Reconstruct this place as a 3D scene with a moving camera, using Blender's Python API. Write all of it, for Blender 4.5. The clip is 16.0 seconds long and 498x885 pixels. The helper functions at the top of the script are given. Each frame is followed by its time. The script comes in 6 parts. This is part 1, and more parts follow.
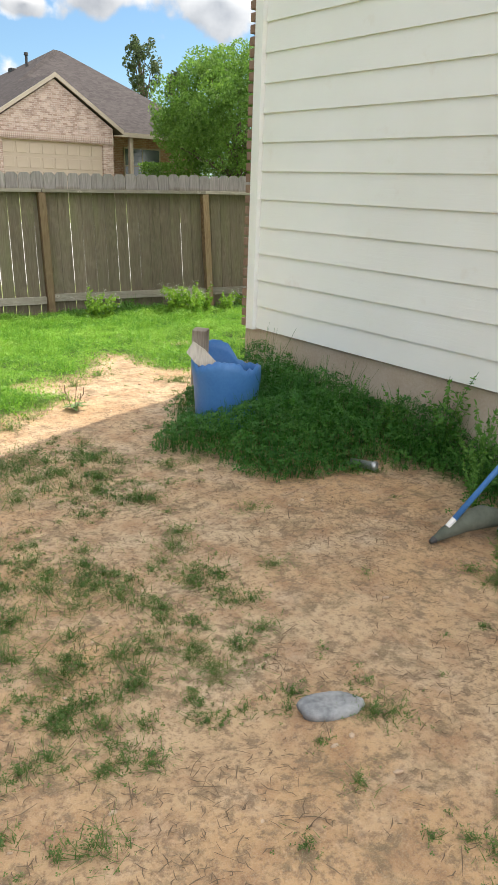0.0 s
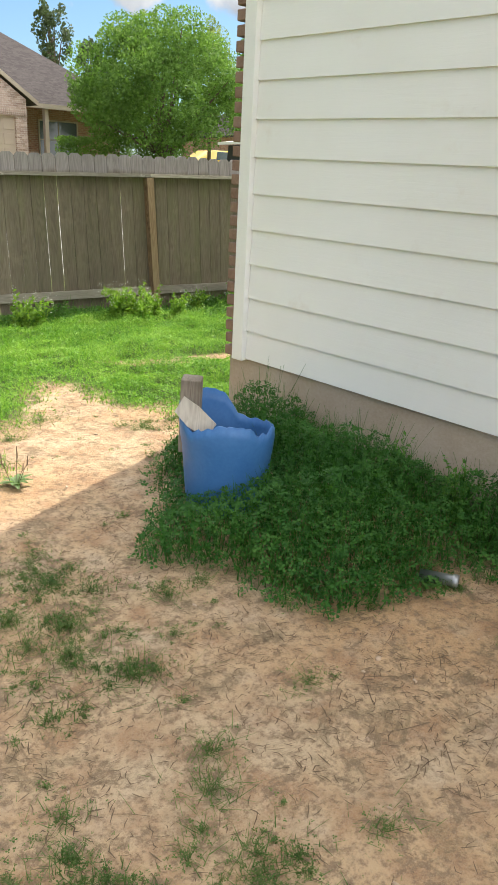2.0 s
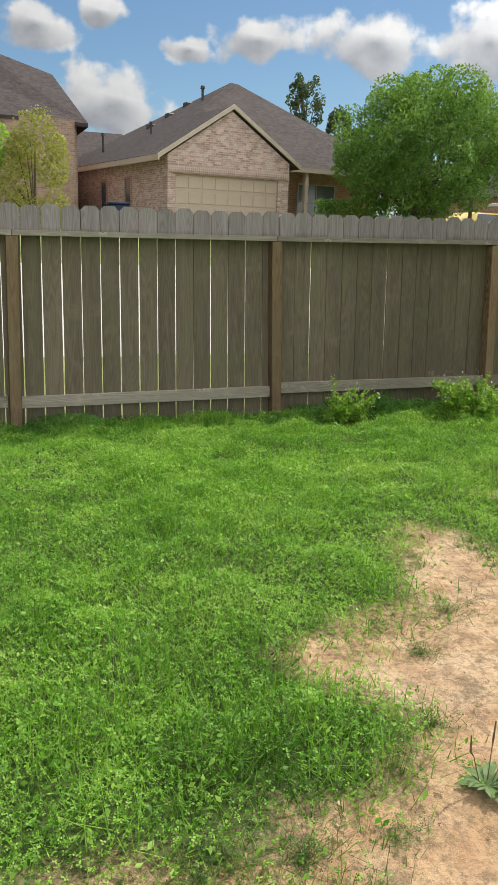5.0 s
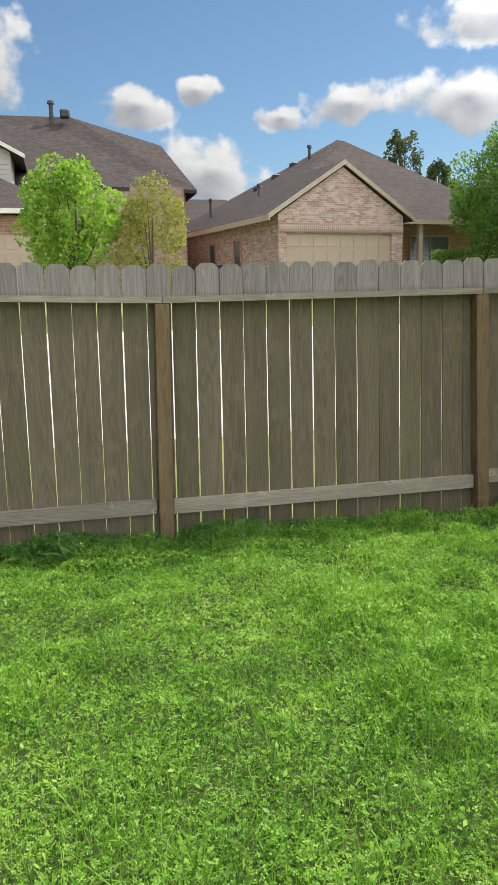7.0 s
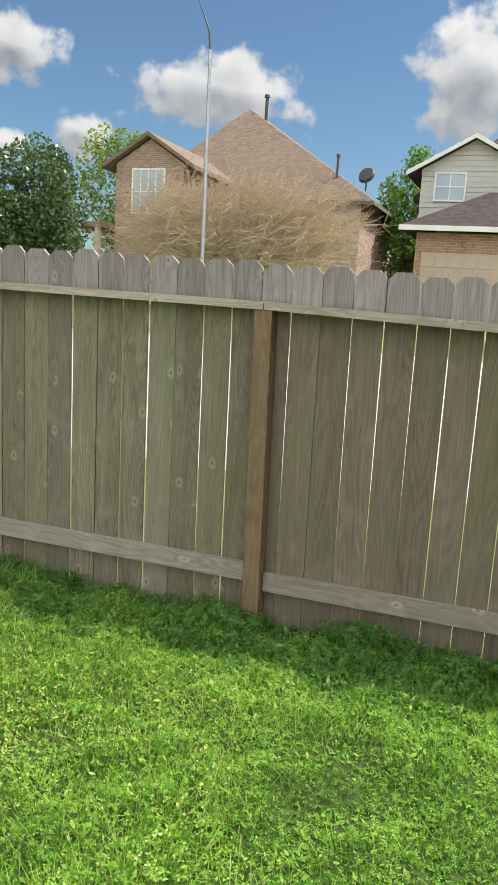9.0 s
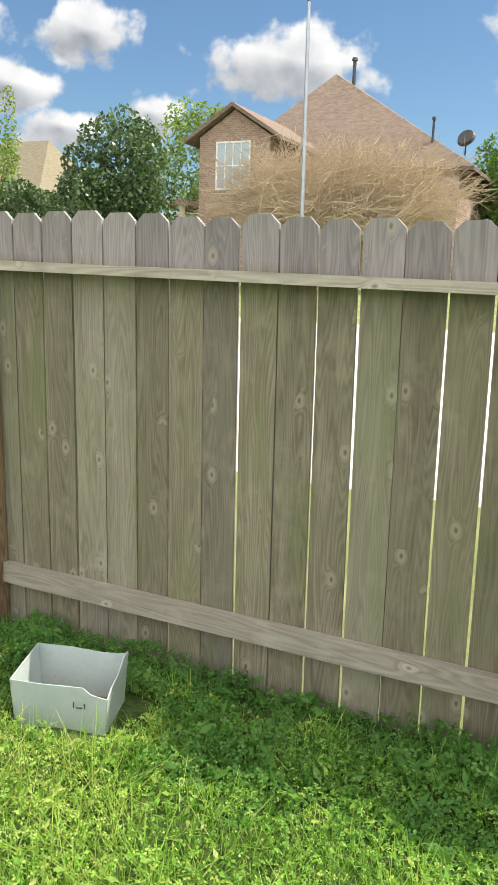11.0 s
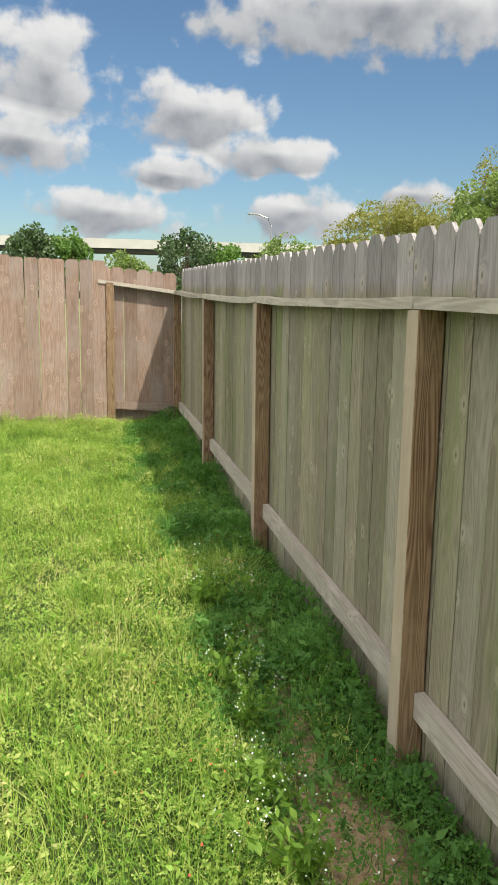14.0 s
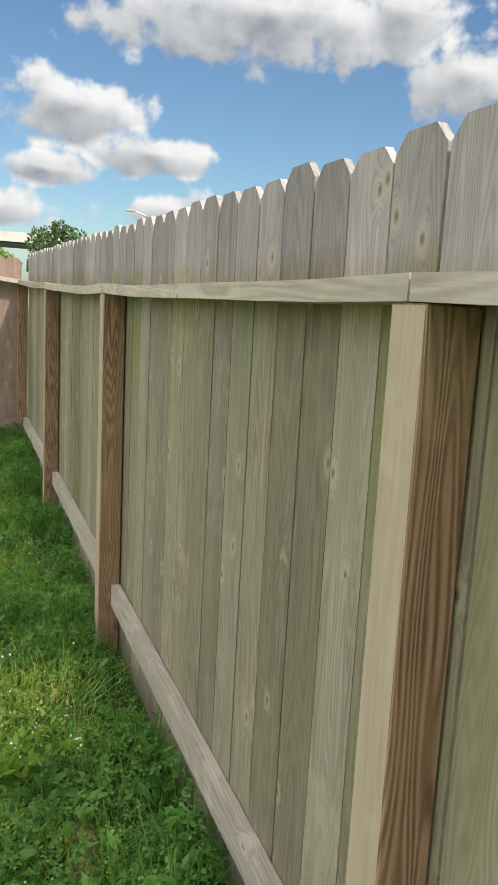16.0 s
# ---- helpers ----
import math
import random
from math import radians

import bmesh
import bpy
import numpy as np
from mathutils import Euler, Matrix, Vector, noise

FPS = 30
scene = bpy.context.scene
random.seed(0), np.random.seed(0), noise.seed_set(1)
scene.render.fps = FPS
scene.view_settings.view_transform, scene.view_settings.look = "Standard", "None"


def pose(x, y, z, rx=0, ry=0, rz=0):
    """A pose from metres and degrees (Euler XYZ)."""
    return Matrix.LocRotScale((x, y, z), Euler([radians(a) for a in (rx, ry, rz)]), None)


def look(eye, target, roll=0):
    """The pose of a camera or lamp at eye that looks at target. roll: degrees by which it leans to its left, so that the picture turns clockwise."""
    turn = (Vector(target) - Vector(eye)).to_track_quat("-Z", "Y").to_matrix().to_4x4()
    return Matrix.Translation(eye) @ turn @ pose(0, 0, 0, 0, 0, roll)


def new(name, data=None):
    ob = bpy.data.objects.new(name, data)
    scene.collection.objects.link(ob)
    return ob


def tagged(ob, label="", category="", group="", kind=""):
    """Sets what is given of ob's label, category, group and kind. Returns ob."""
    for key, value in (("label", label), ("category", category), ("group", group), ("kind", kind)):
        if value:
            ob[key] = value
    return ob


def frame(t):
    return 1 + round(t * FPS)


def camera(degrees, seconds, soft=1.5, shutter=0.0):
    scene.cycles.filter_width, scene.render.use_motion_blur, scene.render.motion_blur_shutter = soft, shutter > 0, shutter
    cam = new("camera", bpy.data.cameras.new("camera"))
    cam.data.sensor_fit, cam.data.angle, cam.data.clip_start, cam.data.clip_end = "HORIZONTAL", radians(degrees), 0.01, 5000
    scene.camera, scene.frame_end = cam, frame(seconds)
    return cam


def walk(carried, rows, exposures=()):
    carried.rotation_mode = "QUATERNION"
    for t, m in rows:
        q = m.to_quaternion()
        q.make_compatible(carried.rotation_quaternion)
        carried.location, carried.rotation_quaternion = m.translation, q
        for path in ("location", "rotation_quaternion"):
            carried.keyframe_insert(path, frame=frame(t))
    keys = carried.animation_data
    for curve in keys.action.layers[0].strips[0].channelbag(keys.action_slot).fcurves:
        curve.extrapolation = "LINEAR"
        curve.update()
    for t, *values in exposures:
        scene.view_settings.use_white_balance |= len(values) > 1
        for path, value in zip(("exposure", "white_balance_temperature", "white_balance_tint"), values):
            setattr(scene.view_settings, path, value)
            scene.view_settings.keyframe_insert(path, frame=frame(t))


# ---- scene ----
cam = camera(35.2, 16.0)
PATH = [
    (0, (0.211, 0.575, 1.39), (1.19, 2.219, 0.807), 1.1),
    (0.5, (0.294, 0.906, 1.414), (1.271, 2.528, 0.77), 2.7),
    (1, (0.31, 1.237, 1.446), (1.442, 2.73, 0.748), 3.1),
    (1.5, (0.377, 1.583, 1.43), (1.556, 3.042, 0.736), 1.8),
    (2, (0.579, 2.012, 1.486), (1.717, 3.531, 0.855), 1.8),
    (2.5, (0.556, 2.349, 1.486), (1.646, 3.92, 0.9), 2.5),
    (3, (0.496, 2.687, 1.487), (1.48, 4.324, 0.894), 0.8),
    (3.5, (0.588, 3.049, 1.473), (1.452, 4.781, 0.967), 0.5),
    (4, (0.613, 3.425, 1.5), (1.322, 5.234, 1.027), 1.7),
    (4.5, (0.557, 3.68, 1.511), (1.345, 5.436, 0.968), 2.9),
    (5, (0.497, 4.012, 1.509), (1.182, 5.821, 0.999), 1.9),
    (5.2, (0.461, 4.145, 1.492), (0.982, 6.015, 1.011), 1.6),
    (7.3, (0.32, 5.632, 1.507), (0.769, 7.546, 1.137), -1.2),
    (7.5, (0.308, 5.722, 1.51), (0.859, 7.606, 1.127), -0.3),
    (8, (0.244, 6.028, 1.5), (0.983, 7.836, 1.065), 1.4),
    (8.4, (0.135, 6.351, 1.444), (0.397, 8.289, 1.023), 2.0),
    (8.5, (0.091, 6.41, 1.444), (0.185, 8.365, 1.034), 2.2),
    (8.7, (0.007, 6.548, 1.497), (-0.233, 8.5, 1.133), 3.0),
    (9, (-0.13, 6.695, 1.545), (-0.785, 8.553, 1.198), 3.7),
    (9.5, (-0.497, 6.956, 1.549), (-1.402, 8.693, 1.144), 4.2),
    (9.7, (-0.578, 7.009, 1.588), (-1.523, 8.721, 1.166), 3.4),
    (12, (-1.83, 8.402, 1.527), (-2.577, 10.214, 1.132), 1.2),
    (12.5, (-2.268, 8.66, 1.551), (-3.276, 10.344, 1.165), 3.6),
    (12.7, (-2.464, 8.72, 1.564), (-3.671, 10.265, 1.166), 4.0),
    (13, (-2.715, 8.802, 1.575), (-4.214, 10.064, 1.176), 3.0),
    (13.5, (-3.138, 9.063, 1.551), (-4.942, 9.812, 1.126), 1.4),
    (14, (-3.589, 9.186, 1.576), (-5.507, 9.595, 1.185), 1.2),
    (14.5, (-3.942, 9.244, 1.558), (-5.853, 9.675, 1.157), 1.4),
    (15, (-4.262, 9.397, 1.501), (-6.15, 9.905, 1.081), 1.7),
    (15.5, (-4.622, 9.589, 1.523), (-6.517, 10.118, 1.161), 2.5),
    (16, (-4.973, 9.615, 1.514), (-6.806, 10.324, 1.142), 3.6),
]
walk(cam, [(t, look(eye, target, roll)) for t, eye, target, roll in PATH],
     exposures=[(0, 0.95), (1, 1.05), (2.5, 0.8), (3, 0.6), (3.5, 0.55), (5, 0.40), (8, 0.66), (9, 0.64), (9.7, 0.65), (12, 1.05), (12.7, 1.05), (13.5, 0.68), (14.5, 0.52), (16, 0.74)])
# ---- light ----
SUN_DIR = Vector((0.735, 0.355, 1.08)).normalized()
sun = new("sun", bpy.data.lights.new("sun", "SUN"))
sun.data.energy, sun.data.angle, sun.data.color = 3.15, radians(0.53), (1.0, 0.93, 0.80)
sun.matrix_world = look(SUN_DIR * 50, (0, 0, 0))

# cumulus clouds of the day: azimuth and elevation in degrees, half width, half height
CLOUDS = [
    (20.4, 12.3, 3.0, 1.3), (28.2, 12.3, 4.2, 2.0), (6.0, 12.4, 2.4, 1.3), (10.0, 13.4, 1.5, 0.9), (10.7, 8.0, 4.2, 2.4),
    (15.9, 11.6, 1.6, 0.8), (35.5, 12.2, 3.5, 2.2), (31.5, 16.8, 6.0, 1.6), (-36.8, 14.8, 3.0, 2.0), (-23.0, 13.6, 6.2, 2.4),
    (-5.5, 15.0, 4.0, 4.6), (-32.6, 10.4, 2.0, 1.4), (-46.5, 15.0, 4.2, 3.2), (-42.0, 11.4, 3.4, 1.7), (-92.0, 13.0, 4.0, 4.0),
    (-82.0, 11.3, 4.8, 2.3), (-77.0, 8.7, 4.0, 1.5), (-69.5, 17.6, 11.5, 2.9), (-75.0, 5.0, 4.5, 1.7), (-88.0, 4.6, 5.0, 1.7),
    (-56.0, 14.5, 3.6, 2.5), (-60.5, 17.8, 4.0, 2.6),
    (-94.0, 9.0, 5.0, 1.8), (-84.0, 7.2, 3.2, 1.2), (-67.0, 6.2, 3.4, 1.1), (-50.0, 9.6, 4.0, 1.6), (-38.5, 9.2, 2.6, 1.3),
]
world = bpy.data.worlds.new("world")
scene.world = world
world.use_nodes = True
wn, wl = world.node_tree.nodes, world.node_tree.links
wn.clear()


def wnode(kind, **props):
    n = wn.new(kind)
    for key, value in props.items():
        if key == "operation":
            n.operation = value
    return n


def wmath(op, a, b=None):
    n = wnode("ShaderNodeMath", operation=op)
    for i, v in enumerate((a, b)):
        if v is None:
            continue
        if isinstance(v, (int, float)):
            n.inputs[i].default_value = v
        else:
            wl.new(v, n.inputs[i])
    return n.outputs[0]


sky = wn.new("ShaderNodeTexSky")
sky.sky_type, sky.sun_disc = "NISHITA", False
sky.sun_elevation = math.asin(SUN_DIR.z)
sky.sun_rotation = math.atan2(SUN_DIR.x, SUN_DIR.y)
sky.air_density, sky.dust_density, sky.ozone_density = 1.0, 0.5, 2.0
coord = wn.new("ShaderNodeTexCoord")
sep = wn.new("ShaderNodeSeparateXYZ")
wl.new(coord.outputs["Generated"], sep.inputs[0])
az = wmath("MULTIPLY", wmath("ARCTAN2", sep.outputs[0], sep.outputs[1]), 180 / math.pi)
el = wmath("MULTIPLY", wmath("ARCSINE", sep.outputs[2]), 180 / math.pi)
flat = wn.new("ShaderNodeCombineXYZ")
wl.new(az, flat.inputs[0])
wl.new(el, flat.inputs[1])
billow = wn.new("ShaderNodeTexNoise")
billow.inputs["Scale"].default_value, billow.inputs["Detail"].default_value, billow.inputs["Roughness"].default_value = 0.40, 7, 0.5
wl.new(flat.outputs[0], billow.inputs["Vector"])
field = None
lit = None
for ca, ce, cw, ch in CLOUDS:
    d = wnode("ShaderNodeVectorMath", operation="SUBTRACT")
    wl.new(flat.outputs[0], d.inputs[0])
    d.inputs[1].default_value = (ca, ce, 0)
    cw, ch = cw * 1.15, ch * 1.16
    s = wnode("ShaderNodeVectorMath", operation="MULTIPLY")
    wl.new(d.outputs[0], s.inputs[0])
    s.inputs[1].default_value = (1 / cw, 1 / ch, 0)
    ln = wnode("ShaderNodeVectorMath", operation="LENGTH")
    wl.new(s.outputs[0], ln.inputs[0])
    f = wmath("SUBTRACT", 1.0, ln.outputs["Value"])
    field = f if field is None else wmath("MAXIMUM", field, f)
    # the same cloud, lifted: the difference tells its sunny top from its grey base
    d2 = wnode("ShaderNodeVectorMath", operation="SUBTRACT")
    wl.new(s.outputs[0], d2.inputs[0])
    d2.inputs[1].default_value = (0.12, 0.4, 0)
    ln2 = wnode("ShaderNodeVectorMath", operation="LENGTH")
    wl.new(d2.outputs[0], ln2.inputs[0])
    f2 = wmath("SUBTRACT", 1.0, ln2.outputs["Value"])
    lit = f2 if lit is None else wmath("MAXIMUM", lit, f2)
# added clouds over the unseen rest of the sky, to fill the shade
wide = wn.new("ShaderNodeTexNoise")
wide.inputs["Scale"].default_value, wide.inputs["Detail"].default_value = 0.07, 2
wl.new(flat.outputs[0], wide.inputs["Vector"])
behind = wmath("MULTIPLY", wmath("SUBTRACT", wide.outputs["Fac"], 0.36), 5.0)
away = wn.new("ShaderNodeMapRange")
away.inputs["From Min"].default_value, away.inputs["From Max"].default_value = 70, 85
wl.new(wmath("ABSOLUTE", wmath("ADD", az, 30.0)), away.inputs["Value"])
higher = wn.new("ShaderNodeMapRange")
higher.inputs["From Min"].default_value, higher.inputs["From Max"].default_value = 19, 27
wl.new(el, higher.inputs["Value"])
behind = wmath("ADD", wmath("MULTIPLY", wmath("MAXIMUM", away.outputs[0], higher.outputs[0]), wmath("ADD", behind, 3.0)), -3.0)
top_lit = wn.new("ShaderNodeMapRange")
top_lit.inputs["From Min"].default_value, top_lit.inputs["From Max"].default_value = -0.40, 0.06
wl.new(wmath("SUBTRACT", lit, field), top_lit.inputs["Value"])
field = wmath("MAXIMUM", field, behind)
dens = wmath("ADD", field, wmath("MULTIPLY", wmath("SUBTRACT", billow.outputs["Fac"], 0.5), 2.0))
cover = wn.new("ShaderNodeMapRange")
cover.interpolation_type = "SMOOTHSTEP"
cover.inputs["From Min"].default_value, cover.inputs["From Max"].default_value = 0.0, 0.42
wl.new(dens, cover.inputs["Value"])
shift = wnode("ShaderNodeVectorMath", operation="ADD")
wl.new(flat.outputs[0], shift.inputs[0])
shift.inputs[1].default_value = (0.3, 1.1, 0)
billow2 = wn.new("ShaderNodeTexNoise")
billow2.inputs["Scale"].default_value, billow2.inputs["Detail"].default_value, billow2.inputs["Roughness"].default_value = 0.40, 4, 0.45
wl.new(shift.outputs[0], billow2.inputs["Vector"])
shade = wn.new("ShaderNodeMapRange")
shade.inputs["From Min"].default_value, shade.inputs["From Max"].default_value = -0.24, 0.16
wl.new(wmath("SUBTRACT", billow.outputs["Fac"], billow2.outputs["Fac"]), shade.inputs["Value"])
ccol = wn.new("ShaderNodeMix")
ccol.data_type = "RGBA"
ccol.inputs["A"].default_value = (1.2, 1.36, 1.62, 1)
ccol.inputs["B"].default_value = (4.7, 4.7, 4.65, 1)
thick = wn.new("ShaderNodeMapRange")
thick.inputs["From Min"].default_value, thick.inputs["From Max"].default_value = 0.55, 1.25
thick.inputs["To Min"].default_value, thick.inputs["To Max"].default_value = 1.0, 0.1
wl.new(dens, thick.inputs["Value"])
wl.new(wmath("ADD", wmath("MULTIPLY", shade.outputs[0], 0.34), wmath("ADD", wmath("MULTIPLY", thick.outputs[0], 0.12), wmath("MULTIPLY", top_lit.outputs[0], 0.54))), ccol.inputs["Factor"])
smix = wn.new("ShaderNodeMix")
smix.data_type = "RGBA"
wl.new(cover.outputs[0], smix.inputs["Factor"])
clear = wn.new("ShaderNodeMix")
clear.data_type, clear.blend_type = "RGBA", "MULTIPLY"
clear.inputs["Factor"].default_value = 1.0
clear.inputs["B"].default_value = (0.47, 0.56, 0.60, 1)
wl.new(sky.outputs[0], clear.inputs["A"])
wl.new(clear.outputs["Result"], smix.inputs["A"])
# clouds brightened towards the sun, mostly out of view, for more fill light
facing = wnode("ShaderNodeVectorMath", operation="DOT_PRODUCT")
wl.new(coord.outputs["Generated"], facing.inputs[0])
facing.inputs[1].default_value = tuple(SUN_DIR)
sunward = wmath("ADD", 1.0, wmath("MULTIPLY", wmath("POWER", wmath("MAXIMUM", facing.outputs["Value"], 0.0), 7.0), 6.0))
glowing = wnode("ShaderNodeVectorMath", operation="SCALE")
wl.new(ccol.outputs["Result"], glowing.inputs[0])
# and brightened to the unseen south, to fill the shaded wall and fence
southward = wnode("ShaderNodeVectorMath", operation="DOT_PRODUCT")
wl.new(coord.outputs["Generated"], southward.inputs[0])
southward.inputs[1].default_value = (0.15, -0.95, 0.27)
south_fill = wmath("MULTIPLY", wmath("POWER", wmath("MAXIMUM", southward.outputs["Value"], 0.0), 2.0), 2.3)
wl.new(wmath("ADD", sunward, south_fill), glowing.inputs["Scale"])
wl.new(glowing.outputs[0], smix.inputs["B"])
bg = wn.new("ShaderNodeBackground")
bg.inputs["Strength"].default_value = 0.12
wl.new(smix.outputs["Result"], bg.inputs["Color"])
wout = wn.new("ShaderNodeOutputWorld")
wl.new(bg.outputs[0], wout.inputs[0])


# ---- materials ----
class Nodes:
    """A short way to write node materials."""

    def __init__(self, name):
        self.mat = bpy.data.materials.new(name)
        self.mat.use_nodes = True
        self.t = self.mat.node_tree
        self.bsdf = self.t.nodes["Principled BSDF"]
        self.out = self.t.nodes["Material Output"]

    def add(self, kind):
        return self.t.nodes.new(kind)

    def put(self, socket, v):
        if isinstance(v, bpy.types.NodeSocket):
            self.t.links.new(v, socket)
        elif isinstance(v, tuple) and len(v) == 3 and socket.type == "RGBA":
            socket.default_value = (*v, 1)
        else:
            socket.default_value = v

    def math(self, op, a, b=0.0, clamp=False):
        n = self.add("ShaderNodeMath")
        n.operation, n.use_clamp = op, clamp
        self.put(n.inputs[0], a)
        self.put(n.inputs[1], b)
        return n.outputs[0]

    def coords(self, kind="Object", scale=(1, 1, 1), loose=0.0):
        """Texture coordinates; loose: how far each object's pattern is moved by chance."""
        c = self.add("ShaderNodeTexCoord").outputs[kind]
        if loose:
            info = self.add("ShaderNodeObjectInfo").outputs["Random"]
            v = self.add("ShaderNodeVectorMath")
            v.operation = "MULTIPLY_ADD"
            comb = self.add("ShaderNodeCombineXYZ")
            for i, k in enumerate((1.0, 1.7, 2.9)):
                self.put(comb.inputs[i], self.math("MULTIPLY", info, k * loose))
            self.put(v.inputs[0], c)
            v.inputs[1].default_value = (1, 1, 1)
            self.put(v.inputs[2], comb.outputs[0])
            c = v.outputs[0]
        v = self.add("ShaderNodeVectorMath")
        v.operation = "MULTIPLY"
        self.put(v.inputs[0], c)
        v.inputs[1].default_value = scale
        return v.outputs[0]

    def noise(self, vec, scale, detail=4.0, rough=0.55, distort=0.0):
        n = self.add("ShaderNodeTexNoise")
        self.put(n.inputs["Vector"], vec)
        for key, v in (("Scale", scale), ("Detail", detail), ("Roughness", rough), ("Distortion", distort)):
            n.inputs[key].default_value = v
        return n.outputs["Fac"]

    def span(self, v, lo, hi, to_lo=0.0, to_hi=1.0):
        n = self.add("ShaderNodeMapRange")
        self.put(n.inputs["Value"], v)
        for key, x in (("From Min", lo), ("From Max", hi), ("To Min", to_lo), ("To Max", to_hi)):
            n.inputs[key].default_value = x
        return n.outputs[0]

    def mix(self, f, a, b, blend="MIX"):
        n = self.add("ShaderNodeMix")
        n.data_type, n.blend_type = "RGBA", blend
        self.put(n.inputs["Factor"], f)
        self.put(n.inputs["A"], a)
        self.put(n.inputs["B"], b)
        return n.outputs["Result"]

    def finish(self, color, rough=0.8, bump=None, depth=0.004, strength=0.6, metal=0.0, spec=0.3):
        self.put(self.bsdf.inputs["Base Color"], color)
        self.put(self.bsdf.inputs["Roughness"], rough)
        self.put(self.bsdf.inputs["Metallic"], metal)
        self.put(self.bsdf.inputs["Specular IOR Level"], spec)
        if bump is not None:
            n = self.add("ShaderNodeBump")
            self.put(n.inputs["Height"], bump)
            n.inputs["Distance"].default_value, n.inputs["Strength"].default_value = depth, strength
            self.put(self.bsdf.inputs["Normal"], n.outputs[0])
        return self.mat


def plain(name, a, b, scale=6.0, rough=0.7, depth=0.003, metal=0.0, spec=0.3, loose=0.0, fine=60.0):
    """Two colours mingled at two scales, with a fine relief."""
    m = Nodes(name)
    c = m.coords(loose=loose)
    big, small = m.noise(c, scale), m.noise(c, fine, 3)
    f = m.span(m.math("ADD", m.math("MULTIPLY", big, 0.7), m.math("MULTIPLY", small, 0.3)), 0.32, 0.68)
    return m.finish(m.mix(f, a, b), rough, small, depth, 0.5, metal, spec)


def wood(name, pale, dark, stain, stain_amount, axis="z", rough=0.82, band=130.0, knots=True, bleached=None, moss=0.0, each=(0.72, 1.16), rings=0.17):
    """Weathered sawn wood with long grain, growth rings, knots and a blotchy stain."""
    m = Nodes(name)
    c = m.coords(loose=23.0)
    long_scale = {"z": (1, 1, 0.075), "x": (0.075, 1, 1)}[axis]
    v = m.add("ShaderNodeVectorMath")
    v.operation = "MULTIPLY"
    m.put(v.inputs[0], c)
    v.inputs[1].default_value = long_scale
    g = v.outputs[0]
    kv = m.add("ShaderNodeVectorMath")
    kv.operation = "MULTIPLY"
    m.put(kv.inputs[0], c)
    kv.inputs[1].default_value = {"z": (1, 0.2, 0.62), "x": (0.62, 0.2, 1)}[axis]
    face = m.add("ShaderNodeSeparateXYZ")
    m.put(face.inputs[0], kv.outputs[0])
    on_face = m.add("ShaderNodeCombineXYZ")
    m.put(on_face.inputs[0], face.outputs[0])
    m.put(on_face.inputs[1], face.outputs[2])
    k = m.add("ShaderNodeTexVoronoi")
    k.voronoi_dimensions = "2D"
    m.put(k.inputs["Vector"], on_face.outputs[0])
    k.inputs["Scale"].default_value = 6.0
    some = m.math("GREATER_THAN", m.noise(on_face.outputs[0], 4.3, 0), 0.53)
    near_knot = m.math("MULTIPLY", m.span(k.outputs["Distance"], 0.02, 0.26, 1.0, 0.0), some)
    swirl = m.noise(g, 9.0, 2, 0.45)
    if knots:
        swirl = m.math("ADD", swirl, m.math("MULTIPLY", m.math("POWER", near_knot, 2.0), 0.13))
    fibre = m.noise(g, 150.0, 4, 0.7)
    broad = m.noise(g, 26.0, 4, 0.55, 0.6)
    ring = m.math("MULTIPLY", m.math("ADD", m.math("SINE", m.math("MULTIPLY", swirl, band)), 1.0), 0.5)
    f = m.math("ADD", m.math("MULTIPLY", ring, rings), m.math("ADD", m.math("MULTIPLY", fibre, 0.36), m.math("MULTIPLY", broad, 0.66 - rings)))
    col = m.mix(m.span(f, 0.30, 0.78), dark, pale)
    blot = m.noise(c, 2.3, 5, 0.6)
    col = m.mix(m.math("MULTIPLY", m.span(m.noise(g, 13.0, 5, 0.65), 0.54, 0.68), 0.45), col, tuple(x * 0.72 for x in dark))
    col = m.mix(m.math("MULTIPLY", m.span(m.noise(c, 5.5, 4, 0.6), 0.56, 0.70), 0.4), col, tuple(min(1, x * 1.12) for x in pale))
    col = m.mix(m.math("MULTIPLY", m.span(blot, 0.42, 0.66), stain_amount), col, stain)
    if moss:
        streak = m.math("ADD", m.math("MULTIPLY", m.noise(g, 7.0, 4, 0.6), 0.6), m.math("MULTIPLY", m.noise(c, 1.1, 3), 0.4))
        col = m.mix(m.math("MULTIPLY", m.span(streak, 0.50, 0.63), moss), col, (0.165, 0.205, 0.065))
    if bleached:
        level = m.add("ShaderNodeSeparateXYZ")
        m.put(level.inputs[0], m.coords())
        up = m.math("ADD", level.outputs[2], m.math("MULTIPLY", m.math("SUBTRACT", blot, 0.5), 0.12))
        grey = m.mix(m.span(f, 0.30, 0.78), bleached[0], bleached[1])
        col = m.mix(m.span(up, bleached[2] - 0.02, bleached[2] + 0.04), col, grey)
    shade_each = m.span(m.add("ShaderNodeObjectInfo").outputs["Random"], 0, 1, *each)
    col = m.mix(1.0, col, shade_each, "MULTIPLY")
    height = f
